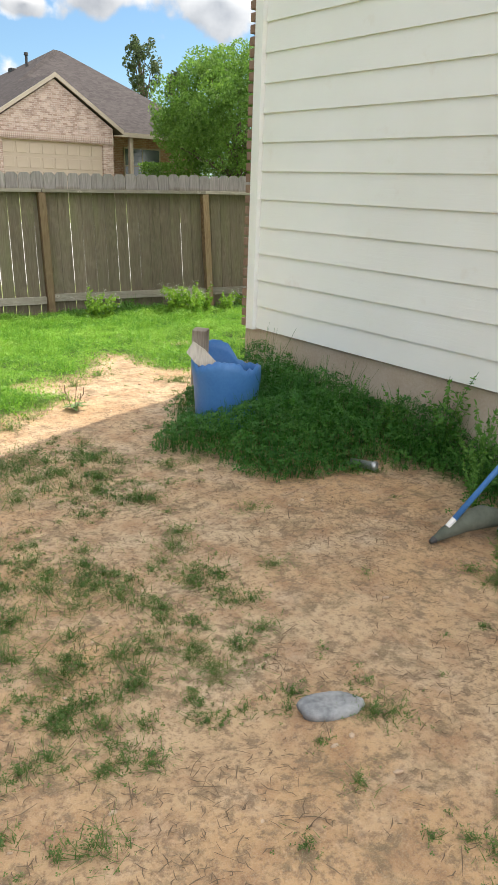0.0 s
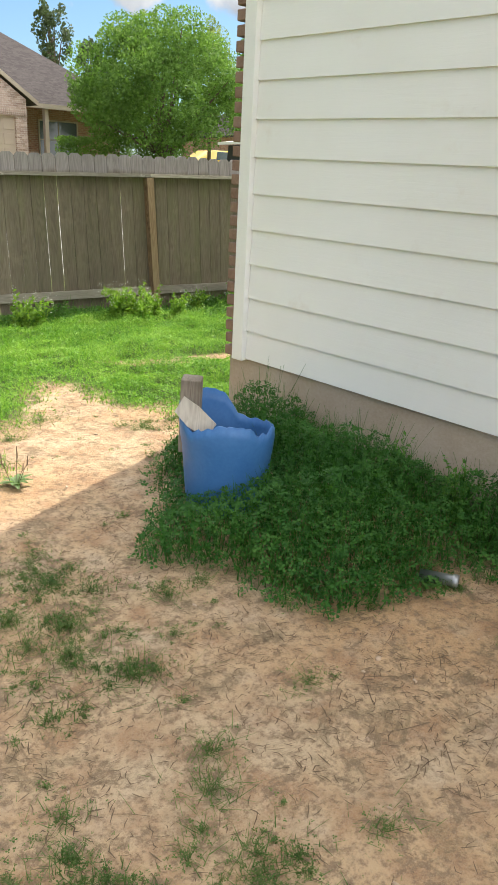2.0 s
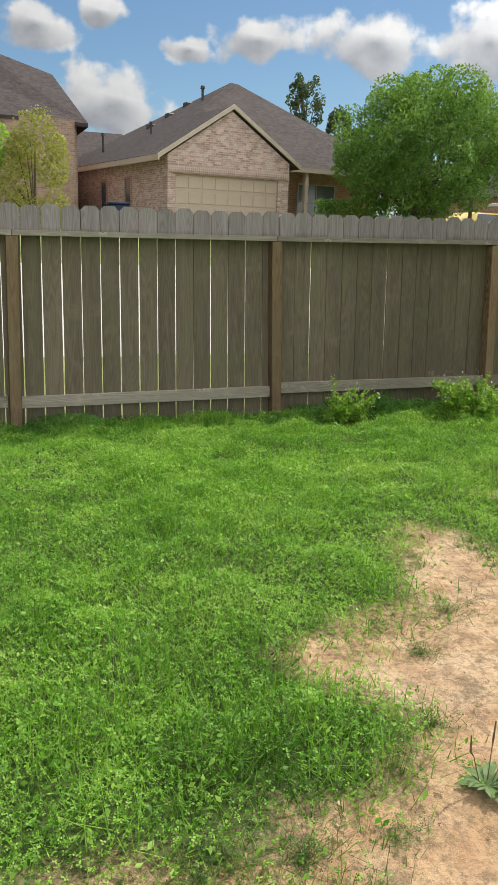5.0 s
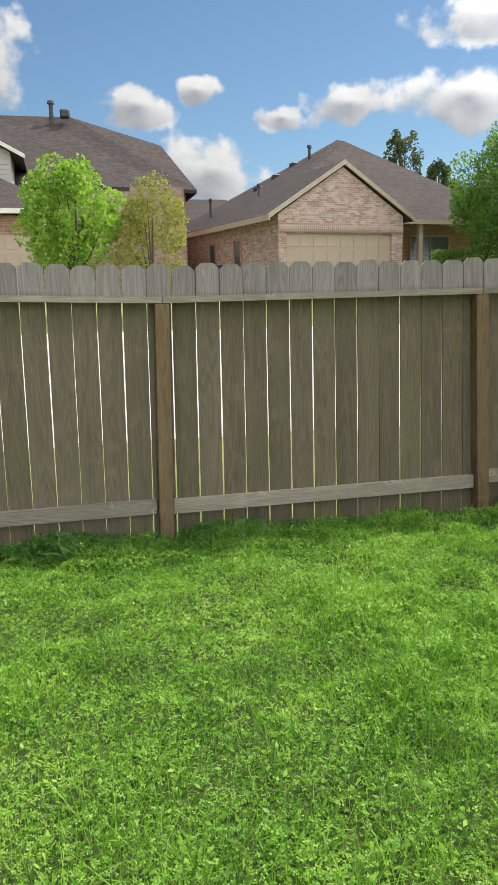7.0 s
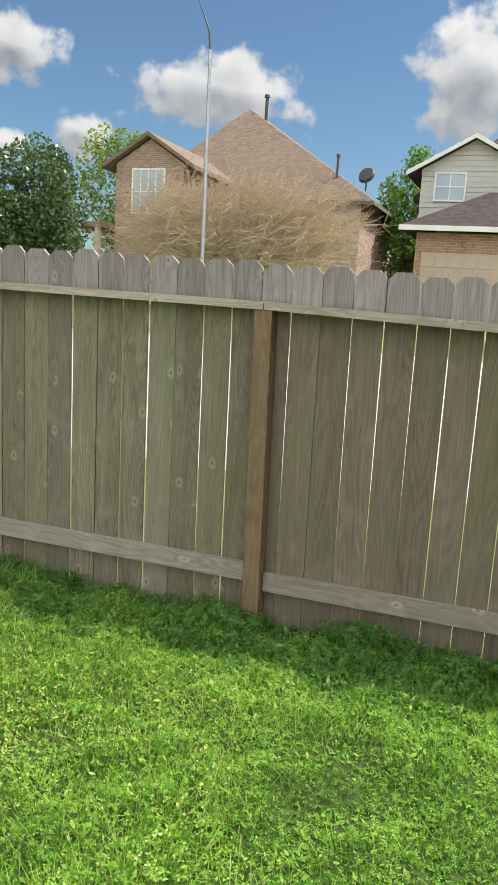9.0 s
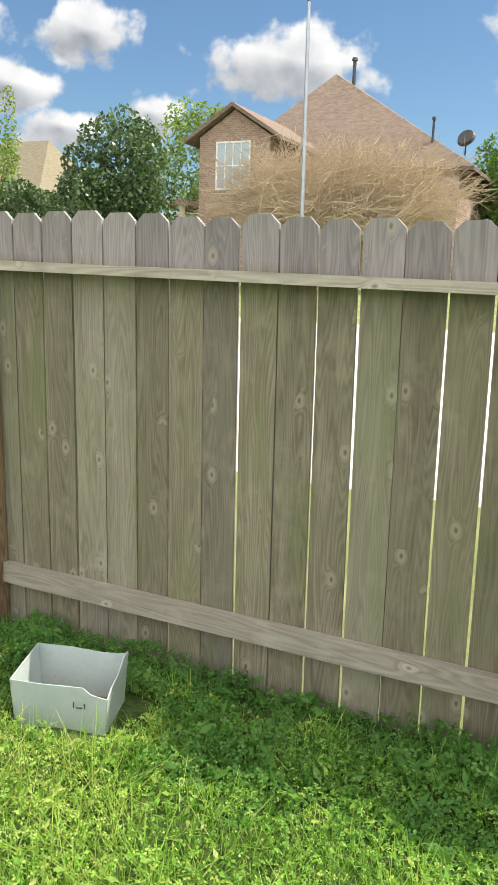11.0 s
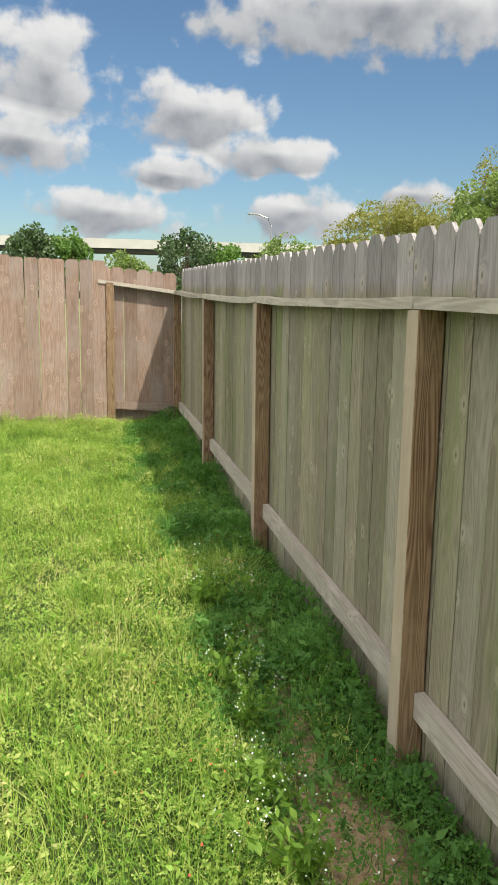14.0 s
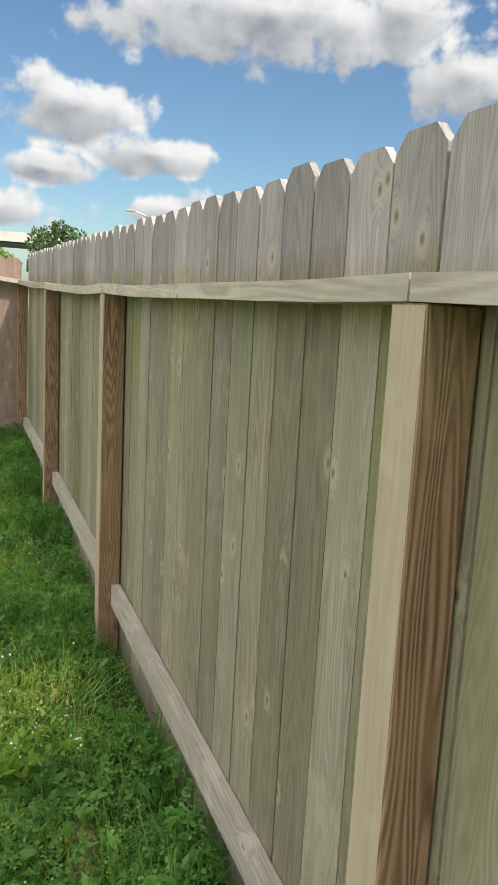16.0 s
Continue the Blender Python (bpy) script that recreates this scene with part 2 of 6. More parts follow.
    if knots:
        halo = m.span(k.outputs["Distance"], 0.05, 0.15, 1.0, 0.0)
        core = m.span(k.outputs["Distance"], 0.015, 0.06, 1.0, 0.0)
        col = m.mix(m.math("MULTIPLY", m.math("MULTIPLY", halo, some), 0.5), col, tuple(min(1, x * 1.25) for x in pale))
        col = m.mix(m.math("MULTIPLY", m.math("MULTIPLY", core, some), 0.75), col, tuple(x * 0.5 for x in dark))
    return m.finish(col, rough, height, 0.003, 0.7, 0.0, 0.2)


GREYED = ((0.215, 0.195, 0.185), (0.40, 0.37, 0.35), 1.50)
PICKET = wood("weathered_picket", (0.375, 0.335, 0.24), (0.155, 0.125, 0.088), (0.235, 0.235, 0.138), 0.5, bleached=GREYED, moss=0.6, band=190.0)
PICKET_GREY = wood("greyed_picket", (0.385, 0.345, 0.27), (0.18, 0.155, 0.115), (0.28, 0.265, 0.185), 0.4, bleached=GREYED, moss=0.35, band=190.0)
PICKET_WARM = wood("sun_bleached_picket", (0.40, 0.285, 0.215), (0.21, 0.135, 0.10), (0.36, 0.30, 0.265), 0.6)
PICKET_BROWN = wood("brown_grey_picket", (0.275, 0.225, 0.168), (0.14, 0.11, 0.08), (0.18, 0.165, 0.112), 0.4, bleached=GREYED, each=(0.86, 1.12), moss=0.2, knots=False)
POST = wood("brown_post", (0.33, 0.215, 0.13), (0.125, 0.068, 0.038), (0.27, 0.20, 0.11), 0.45, band=210.0, knots=False, rings=0.36)
POST_TAN = wood("tan_post_face", (0.40, 0.285, 0.175), (0.215, 0.14, 0.08), (0.30, 0.235, 0.15), 0.4, band=150.0, knots=False)
POST_FACE = wood("weathered_post_face", (0.43, 0.355, 0.265), (0.30, 0.235, 0.165), (0.37, 0.31, 0.23), 0.45, band=120.0, knots=False, rings=0.06)
RAIL = wood("grey_rail", (0.53, 0.475, 0.40), (0.28, 0.24, 0.19), (0.35, 0.32, 0.26), 0.4, axis="x")


def siding_material():
    m = Nodes("white_siding")
    c = m.coords("Object")
    v = m.add("ShaderNodeVectorMath")
    v.operation = "MULTIPLY"
    m.put(v.inputs[0], c)
    v.inputs[1].default_value = (1, 0.06, 1)
    grain = m.noise(v.outputs[0], 75, 5, 0.6, 0.5)
    big = m.noise(c, 1.3, 4)
    dirt = m.noise(c, 5.0, 5, 0.6)
    col = m.mix(m.span(big, 0.35, 0.7), (0.88, 0.87, 0.835), (0.84, 0.825, 0.775))
    col = m.mix(m.math("MULTIPLY", m.span(dirt, 0.62, 0.76), 0.22), col, (0.66, 0.55, 0.43))
    return m.finish(col, 0.55, grain, 0.0016, 0.6, 0.0, 0.35)


def brick_material(name, a, b, mortar, scale=1.0, axis=0):
    """Brickwork for walls that stay far off."""
    m = Nodes(name)
    sepn = m.add("ShaderNodeSeparateXYZ")
    m.put(sepn.inputs[0], m.coords("Object"))
    comb = m.add("ShaderNodeCombineXYZ")
    m.put(comb.inputs[0], m.math("ADD", sepn.outputs[0], sepn.outputs[1]))
    m.put(comb.inputs[1], sepn.outputs[2])
    t = m.add("ShaderNodeTexBrick")
    m.put(t.inputs["Vector"], comb.outputs[0])
    for key, v in (("Scale", 1.0), ("Brick Width", 0.215), ("Row Height", 0.076), ("Mortar Size", 0.006), ("Bias", 0.1)):
        t.inputs[key].default_value = v
    m.put(t.inputs["Color1"], a)
    m.put(t.inputs["Color2"], b)
    m.put(t.inputs["Mortar"], mortar)
    big = m.noise(comb.outputs[0], 4.0, 5, 0.7)
    col = m.mix(m.span(big, 0.50, 0.72, 0, 0.7), t.outputs["Color"], tuple(x * 0.42 for x in a))
    return m.finish(col, 0.9, t.outputs["Fac"], 0.01, 0.4, 0, 0.15)


def shingle_material(name, a, b):
    m = Nodes(name)
    c = m.coords("Object")
    cells = m.add("ShaderNodeTexVoronoi")
    v = m.add("ShaderNodeVectorMath")
    v.operation = "MULTIPLY"
    m.put(v.inputs[0], c)
    v.inputs[1].default_value = (6.0, 6.0, 16.0)
    m.put(cells.inputs["Vector"], v.outputs[0])
    cells.inputs["Scale"].default_value = 1.0
    lum = m.add("ShaderNodeSeparateColor")
    m.put(lum.inputs[0], cells.outputs["Color"])
    f = m.math("ADD", m.math("MULTIPLY", lum.outputs[0], 0.6), m.math("MULTIPLY", m.noise(c, 0.8, 4), 0.5))
    return m.finish(m.mix(m.span(f, 0.2, 0.9), a, b), 0.9, lum.outputs[0], 0.01, 0.4, 0, 0.2)


def leaf_material(name, colours, glow=0.35, rough=0.55, patch=1.6):
    """Leaves: colour by leaf and by patch of growth, light passing through them."""
    m = Nodes(name)
    rnd = m.add("ShaderNodeNewGeometry").outputs["Random Per Island"]
    c = m.coords("Object")
    drift = m.math("ADD", m.math("MULTIPLY", m.noise(c, patch, 3), 0.5), m.math("MULTIPLY", m.noise(c, patch * 4.5, 3), 0.5))
    f = m.math("ADD", m.math("MULTIPLY", rnd, 0.48), m.math("MULTIPLY", m.span(drift, 0.34, 0.66), 0.52))
    ramp = m.add("ShaderNodeValToRGB")
    e = ramp.color_ramp.elements
    e[0].position, e[1].position = 0.08, 0.92
    e[0].color, e[1].color = (*colours[0], 1), (*colours[-1], 1)
    for i, col in enumerate(colours[1:-1]):
        n = e.new(0.08 + 0.84 * (i + 1) / (len(colours) - 1))
        n.color = (*col, 1)
    m.put(ramp.inputs[0], f)
    m.put(m.bsdf.inputs["Base Color"], ramp.outputs[0])
    m.bsdf.inputs["Roughness"].default_value = rough
    m.bsdf.inputs["Specular IOR Level"].default_value = 0.25
    tr = m.add("ShaderNodeBsdfTranslucent")
    bright = m.mix(1.0, ramp.outputs[0], (1.25, 1.35, 0.7), "MULTIPLY")
    m.put(tr.inputs["Color"], bright)
    mx = m.add("ShaderNodeMixShader")
    mx.inputs[0].default_value = glow
    m.t.links.new(m.bsdf.outputs[0], mx.inputs[1])
    m.t.links.new(tr.outputs[0], mx.inputs[2])
    m.t.links.new(mx.outputs[0], m.out.inputs["Surface"])
    return m.mat


def soil_material():
    """Sandy loam, paler where trodden and redder in patches, under thin thatch where grass grows."""
    m = Nodes("sandy_soil")
    c = m.coords("Object")
    big, mid, fine = m.noise(c, 0.9, 4, 0.6), m.noise(c, 7.0, 5, 0.62), m.noise(c, 42.0, 5, 0.7)
    grit = m.noise(c, 260.0, 2, 0.6)
    col = m.mix(m.span(big, 0.38, 0.64), (0.53, 0.34, 0.185), (0.57, 0.425, 0.275))
    col = m.mix(m.math("MULTIPLY", m.span(mid, 0.46, 0.64), 0.7), col, (0.36, 0.205, 0.115))
    col = m.mix(m.math("MULTIPLY", m.span(m.noise(c, 3.1, 6, 0.7), 0.52, 0.68), 0.5), col, (0.57, 0.455, 0.335))
    col = m.mix(m.math("MULTIPLY", m.span(fine, 0.50, 0.64), 0.75), col, (0.25, 0.165, 0.105))
    # dark flecks and specks: litter, plus the shade of crevices put into the colour
    col = m.mix(m.math("MULTIPLY", m.span(m.noise(c, 15.0, 6, 0.72), 0.53, 0.61), 0.75), col, (0.235, 0.165, 0.105))
    col = m.mix(m.math("MULTIPLY", m.span(m.noise(c, 75.0, 4, 0.7), 0.57, 0.66), 0.4), col, (0.20, 0.125, 0.075))
    col = m.mix(m.math("MULTIPLY", m.span(m.noise(c, 5.0, 6, 0.75, 0.5), 0.53, 0.64), 0.7), col, (0.20, 0.15, 0.09))
    col = m.mix(m.math("MULTIPLY", m.span(grit, 0.5, 0.75), 0.3), col, (0.62, 0.50, 0.36))
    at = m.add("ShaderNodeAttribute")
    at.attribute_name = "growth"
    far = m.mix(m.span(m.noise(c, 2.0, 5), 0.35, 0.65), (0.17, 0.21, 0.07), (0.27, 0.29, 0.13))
    # thatch, its colour darkened to deepen the shade in gaps of the lawn
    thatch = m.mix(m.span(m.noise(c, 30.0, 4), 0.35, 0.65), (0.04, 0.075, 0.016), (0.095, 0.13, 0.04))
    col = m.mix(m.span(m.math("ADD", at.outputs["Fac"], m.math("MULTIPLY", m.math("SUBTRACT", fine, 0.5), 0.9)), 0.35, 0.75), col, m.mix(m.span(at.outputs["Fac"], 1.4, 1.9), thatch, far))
    h = m.math("ADD", m.math("MULTIPLY", mid, 0.6), m.math("ADD", m.math("MULTIPLY", fine, 0.5), m.math("MULTIPLY", grit, 0.12)))
    return m.finish(col, 0.95, h, 0.03, 1.0, 0.0, 0.12)


SOIL = soil_material()
SIDING = siding_material()
CONCRETE = plain("stained_concrete", (0.43, 0.33, 0.24), (0.55, 0.46, 0.37), 3.0, 0.9, 0.006)
BRICK_NEAR = plain("brown_brick", (0.20, 0.12, 0.085), (0.33, 0.22, 0.16), 8, 0.9, 0.005, loose=9)
BRICK_TAN = brick_material("tan_brick", (0.60, 0.45, 0.40), (0.34, 0.225, 0.19), (0.58, 0.495, 0.455))
BRICK_BROWN = brick_material("brown_far_brick", (0.40, 0.28, 0.22), (0.28, 0.185, 0.145), (0.40, 0.33, 0.28))
BRICK_RED = brick_material("red_brick", (0.33, 0.17, 0.12), (0.42, 0.25, 0.18), (0.45, 0.38, 0.32))
ROOF_GREY = shingle_material("grey_shingles", (0.040, 0.032, 0.032), (0.070, 0.058, 0.056))
ROOF_BROWN = shingle_material("brown_shingles", (0.15, 0.11, 0.085), (0.23, 0.175, 0.135))
ROOF_TAN = shingle_material("tan_shingles", (0.17, 0.145, 0.095), (0.24, 0.205, 0.14))
TRIM = plain("tan_trim", (0.42, 0.34, 0.275), (0.48, 0.40, 0.33), 2, 0.6, 0.001)
WHITE_TRIM = plain("white_trim", (0.70, 0.69, 0.66), (0.78, 0.77, 0.74), 2, 0.55, 0.001)
GARAGE = plain("tan_garage_door", (0.44, 0.345, 0.28), (0.49, 0.39, 0.32), 1.5, 0.6, 0.001)
LAP_GREY = plain("grey_lap_siding", (0.47, 0.45, 0.42), (0.54, 0.52, 0.49), 2, 0.7, 0.001)
GLASS = plain("window_glass", (0.05, 0.065, 0.08), (0.10, 0.12, 0.14), 0.8, 0.08, 0.0, 0.0, 0.8)
BLIND_GLASS = plain("curtained_window", (0.30, 0.36, 0.42), (0.42, 0.48, 0.54), 0.8, 0.15, 0.0, 0.0, 0.8)
METAL = plain("dull_metal", (0.33, 0.34, 0.35), (0.45, 0.46, 0.47), 6, 0.4, 0.0005, 0.8)
DARK_METAL = plain("dark_vent", (0.04, 0.04, 0.04), (0.08, 0.08, 0.08), 6, 0.5, 0.0005)
BLUE_PLASTIC = plain("blue_plastic", (0.04, 0.15, 0.40), (0.075, 0.215, 0.49), 5, 0.42, 0.001, 0, 0.45)
CLEAR_PLASTIC = plain("cloudy_white_plastic", (0.38, 0.44, 0.42), (0.50, 0.55, 0.52), 5, 0.35, 0.001, 0, 0.45)
STONE = plain("grey_stone", (0.14, 0.145, 0.155), (0.36, 0.36, 0.36), 17, 0.8, 0.006)
PLANK_PALE = wood("pale_split_board", (0.62, 0.57, 0.50), (0.36, 0.31, 0.26), (0.30, 0.26, 0.21), 0.5)
PLANK_GREY = wood("old_grey_board", (0.46, 0.40, 0.33), (0.20, 0.165, 0.13), (0.12, 0.09, 0.07), 0.7)
BARK = plain("bark", (0.085, 0.062, 0.045), (0.17, 0.13, 0.095), 9, 0.95, 0.02)
TWIG = plain("tan_twigs", (0.46, 0.36, 0.25), (0.60, 0.49, 0.36), 5, 0.9, 0.002)
LITTER = plain("dry_litter", (0.10, 0.065, 0.04), (0.25, 0.175, 0.105), 12, 0.95, 0.001)
DARK_DECK = plain("dark_deck", (0.045, 0.045, 0.046), (0.065, 0.064, 0.062), 3, 0.9, 0.004)
PALE_CONCRETE = plain("pale_concrete", (0.40, 0.385, 0.355), (0.48, 0.465, 0.43), 0.4, 0.9, 0.004)
YELLOW_PAINT = plain("yellow_car_paint", (0.62, 0.42, 0.05), (0.68, 0.48, 0.08), 1, 0.25, 0.0, 0, 0.6)
RUBBER = plain("tyre_rubber", (0.015, 0.015, 0.015), (0.03, 0.03, 0.03), 20, 0.8, 0.001)
DARK_TARP = plain("dark_trailer_side", (0.03, 0.033, 0.035), (0.06, 0.06, 0.06), 2, 0.6, 0.001)
PETAL = plain("white_petals", (0.72, 0.72, 0.62), (0.80, 0.80, 0.72), 30, 0.7, 0.0)
RED_PETAL = plain("red_petals", (0.55, 0.09, 0.05), (0.65, 0.14, 0.08), 30, 0.7, 0.0)
LAWN = leaf_material("lawn_leaves", [(0.044, 0.122, 0.015), (0.106, 0.248, 0.027), (0.19, 0.38, 0.046), (0.28, 0.465, 0.075), (0.42, 0.54, 0.16)], 0.36, patch=1.3)
CLOVER = leaf_material("dark_clover", [(0.020, 0.085, 0.014), (0.042, 0.145, 0.022), (0.095, 0.225, 0.04)], 0.33, patch=3.0)
LAWN_DRY = leaf_material("yellowing_lawn_leaves", [(0.095, 0.18, 0.028), (0.19, 0.31, 0.05), (0.33, 0.44, 0.085), (0.47, 0.51, 0.155), (0.64, 0.57, 0.29)], 0.36, patch=1.1)
WEEDY = leaf_material("shade_weeds", [(0.055, 0.14, 0.03), (0.11, 0.25, 0.05), (0.22, 0.38, 0.095)], 0.44, patch=2.5)
TUFT = leaf_material("dirt_tufts", [(0.05, 0.105, 0.026), (0.085, 0.16, 0.04), (0.14, 0.20, 0.062), (0.24, 0.23, 0.11)], 0.38, patch=3)
DOCK = leaf_material("dock_leaves", [(0.05, 0.135, 0.03), (0.09, 0.21, 0.045), (0.14, 0.28, 0.07)], 0.35, patch=6.0)
ROSETTE = leaf_material("rosette_leaves", [(0.13, 0.21, 0.075), (0.20, 0.29, 0.12)], 0.25)
TREE_GREEN = leaf_material("round_tree_leaves", [(0.065, 0.13, 0.026), (0.125, 0.225, 0.05), (0.22, 0.34, 0.10)], 0.45, patch=0.6)
PINE_GREEN = leaf_material("pine_needles", [(0.06, 0.09, 0.045), (0.10, 0.13, 0.07)], 0.25, patch=0.3)
DARK_LEAF = leaf_material("glossy_dark_leaves", [(0.035, 0.075, 0.02), (0.065, 0.11, 0.04), (0.16, 0.20, 0.12)], 0.2, 0.3, patch=1.0)
LIME = leaf_material("lime_leaves", [(0.13, 0.19, 0.055), (0.20, 0.27, 0.085), (0.30, 0.36, 0.14)], 0.42, patch=0.9)
FRESH = leaf_material("fresh_leaves", [(0.13, 0.23, 0.035), (0.22, 0.36, 0.06), (0.34, 0.47, 0.11)], 0.5, patch=0.9)
YELLOWISH = leaf_material("yellow_green_leaves", [(0.17, 0.185, 0.05), (0.26, 0.255, 0.08), (0.37, 0.335, 0.13)], 0.45, patch=0.5)


# ---- building helpers ----
def solid(boxes, bevel=0.0):
    """A bmesh of boxes (x0, x1, y0, y1, z0, z1)."""
    bm = bmesh.new()
    for x0, x1, y0, y1, z0, z1 in boxes:
        bmesh.ops.create_cube(bm, size=1, matrix=Matrix.Translation(((x0 + x1) / 2, (y0 + y1) / 2, (z0 + z1) / 2)) @ Matrix.Diagonal((x1 - x0, y1 - y0, z1 - z0, 1)))
    if bevel:
        bmesh.ops.bevel(bm, geom=bm.edges[:], offset=bevel, segments=1, affect="EDGES")
    return bm


def prism(outline, depth, axis="y"):
    """An outline of (a, z) pairs, pushed back by depth along y (or along x)."""
    bm = bmesh.new()
    at = (lambda a, d, z: (a, d, z)) if axis == "y" else (lambda a, d, z: (d, a, z))
    front = [bm.verts.new(at(a, 0, z)) for a, z in outline]
    back = [bm.verts.new(at(a, depth, z)) for a, z in outline]
    n = len(outline)
    bm.faces.new(front)
    bm.faces.new(back[::-1])
    for i in range(n):
        bm.faces.new((front[i], back[i], back[(i + 1) % n], front[(i + 1) % n]))
    bmesh.ops.recalc_face_normals(bm, faces=bm.faces[:])
    return bm


def tube(points, radii, sides=8):
    bm = bmesh.new()
    rings = []
    for i, p in enumerate(points):
        p = Vector(p)
        d = (Vector(points[min(i + 1, len(points) - 1)]) - Vector(points[max(i - 1, 0)])).normalized()
        u = d.orthogonal().normalized()
        w = d.cross(u)
        rings.append([bm.verts.new(p + (u * math.cos(a) + w * math.sin(a)) * radii[i]) for a in (2 * math.pi * k / sides for k in range(sides))])
    for a, b in zip(rings, rings[1:]):
        for k in range(sides):
            bm.faces.new((a[k], a[(k + 1) % sides], b[(k + 1) % sides], b[k]))
    bm.faces.new(rings[0][::-1])
    bm.faces.new(rings[-1])
    bmesh.ops.recalc_face_normals(bm, faces=bm.faces[:])
    return bm


def mesh_of(name, bm, material, smooth=False):
    me = bpy.data.meshes.new(name)
    bm.to_mesh(me)
    bm.free()
    me.materials.append(material)
    if smooth:
        for p in me.polygons:
            p.use_smooth = True
    return me


def part(name, bm, material, parent, label="", smooth=False):
    ob = new(name, mesh_of(name, bm, material, smooth) if isinstance(bm, bmesh.types.BMesh) else bm)
    ob.parent = parent
    return tagged(ob, label) if label else ob


def thing(name, label, category, group="", kind="", m=None):
    ob = new(name)
    if m is not None:
        ob.matrix_basis = m
    return tagged(ob, label, category, group, kind)


def quads(name, co, material):
    """A mesh of loose quads from an array of corners, four in a row for each."""
    co = np.ascontiguousarray(co, dtype=np.float32).reshape(-1, 3)
    n = len(co) // 4
    me = bpy.data.meshes.new(name)
    me.vertices.add(len(co))
    me.vertices.foreach_set("co", co.ravel())
    me.loops.add(4 * n)
    me.loops.foreach_set("vertex_index", np.arange(4 * n, dtype=np.int32))
    me.polygons.add(n)
    me.polygons.foreach_set("loop_start", np.arange(0, 4 * n, 4, dtype=np.int32))
    me.update(calc_edges=True)
    me.materials.append(material)
    return me


rng = np.random.default_rng(7)


def unit(v):
    return v / np.maximum(np.linalg.norm(v, axis=-1, keepdims=True), 1e-9)


def leaves(P, size, up=1.0, slim=0.6):
    """A pointed leaf (a rhomb) at each place, facing mostly up."""
    n = len(P)
    nor = unit(rng.normal(size=(n, 3)) + np.array([0, 0, up]))
    a = unit(np.cross(nor, rng.normal(size=(n, 3))))
    b = np.cross(nor, a)
    s = np.asarray(size).reshape(-1, 1) if np.ndim(size) else np.full((n, 1), size)
    s = s * rng.uniform(0.65, 1.3, (n, 1))
    return np.stack([P - a * s * 0.5, P - b * s * slim * 0.5 + a * s * 0.06, P + a * s * 0.5, P + b * s * slim * 0.5 + a * s * 0.06], axis=1)


def blades(P, h, w, lean=0.5):
    """A grass blade at each place: a narrow quad that leans over."""
    n = len(P)
    th = rng.uniform(0, 2 * np.pi, n)
    side = np.stack([np.cos(th), np.sin(th), np.zeros(n)], 1)
    ph = rng.uniform(0, 2 * np.pi, n)
    out = np.stack([np.cos(ph), np.sin(ph), np.zeros(n)], 1) * (rng.uniform(0.05, 1, n) * lean)[:, None]
    h = (np.asarray(h) * rng.uniform(0.5, 1.25, n))[:, None]
    w = (np.asarray(w) * rng.uniform(0.7, 1.3, n))[:, None]
    tip = P + h * (out + np.array([0, 0, 1.0]) * (1 - 0.35 * np.linalg.norm(out, axis=1, keepdims=True)))
    return np.stack([P - side * w / 2, P + side * w / 2, tip + side * w * 0.14, tip - side * w * 0.14], axis=1)


def value_noise(x, y, cell, seed):
    """Smooth noise from 0 to 1 over the plan."""
    table = np.random.default_rng(seed).random((256, 256))
    u, v = x / cell, y / cell
    i, j = np.floor(u).astype(int), np.floor(v).astype(int)
    fu, fv = u - i, v - j
    fu, fv = fu * fu * (3 - 2 * fu), fv * fv * (3 - 2 * fv)
    g = lambda a, b: table[a % 256, b % 256]
    return (g(i, j) * (1 - fu) + g(i + 1, j) * fu) * (1 - fv) + (g(i, j + 1) * (1 - fu) + g(i + 1, j + 1) * fu) * fv


def clumpy(x, y, cell, seed):
    return 0.6 * value_noise(x, y, cell, seed) + 0.3 * value_noise(x, y, cell / 2.3, seed + 1) + 0.1 * value_noise(x, y, cell / 5.1, seed + 2)


def ground_z(x, y):
    """The lie of the land."""
    x, y = np.asarray(x, float), np.asarray(y, float)
    z = np.interp(y, [-3, 2.3, 5.5, 9.2, 10.3, 12, 26, 42, 120], [-0.16, -0.05, 0.05, 0.03, -0.03, 0.06, 1.3, 1.6, 2.0])
    near = np.clip(1 - np.maximum(np.abs(x + 3) - 13, np.abs(y - 5) - 7) / 4, 0, 1)
    return z + near * (0.035 * (clumpy(x, y, 0.7, 11) - 0.5) + 0.022 * (value_noise(x, y, 0.16, 14) - 0.5))


def inside(x, y, outline):
    """Signed distance to an outline in the plan, positive inside."""
    px = np.array(outline, float)
    qx = np.roll(px, -1, axis=0)
    best = np.full(np.shape(x), 1e9)
    odd = np.zeros(np.shape(x), bool)
    for (ax, ay), (bx, by) in zip(px, qx):
        t = np.clip(((x - ax) * (bx - ax) + (y - ay) * (by - ay)) / max((bx - ax) ** 2 + (by - ay) ** 2, 1e-9), 0, 1)
        best = np.minimum(best, np.hypot(x - ax - t * (bx - ax), y - ay - t * (by - ay)))
        if ay != by:
            odd ^= ((ay > y) != (by > y)) & (x < (bx - ax) * (y - ay) / (by - ay) + ax)
    return np.where(odd, best, -best)


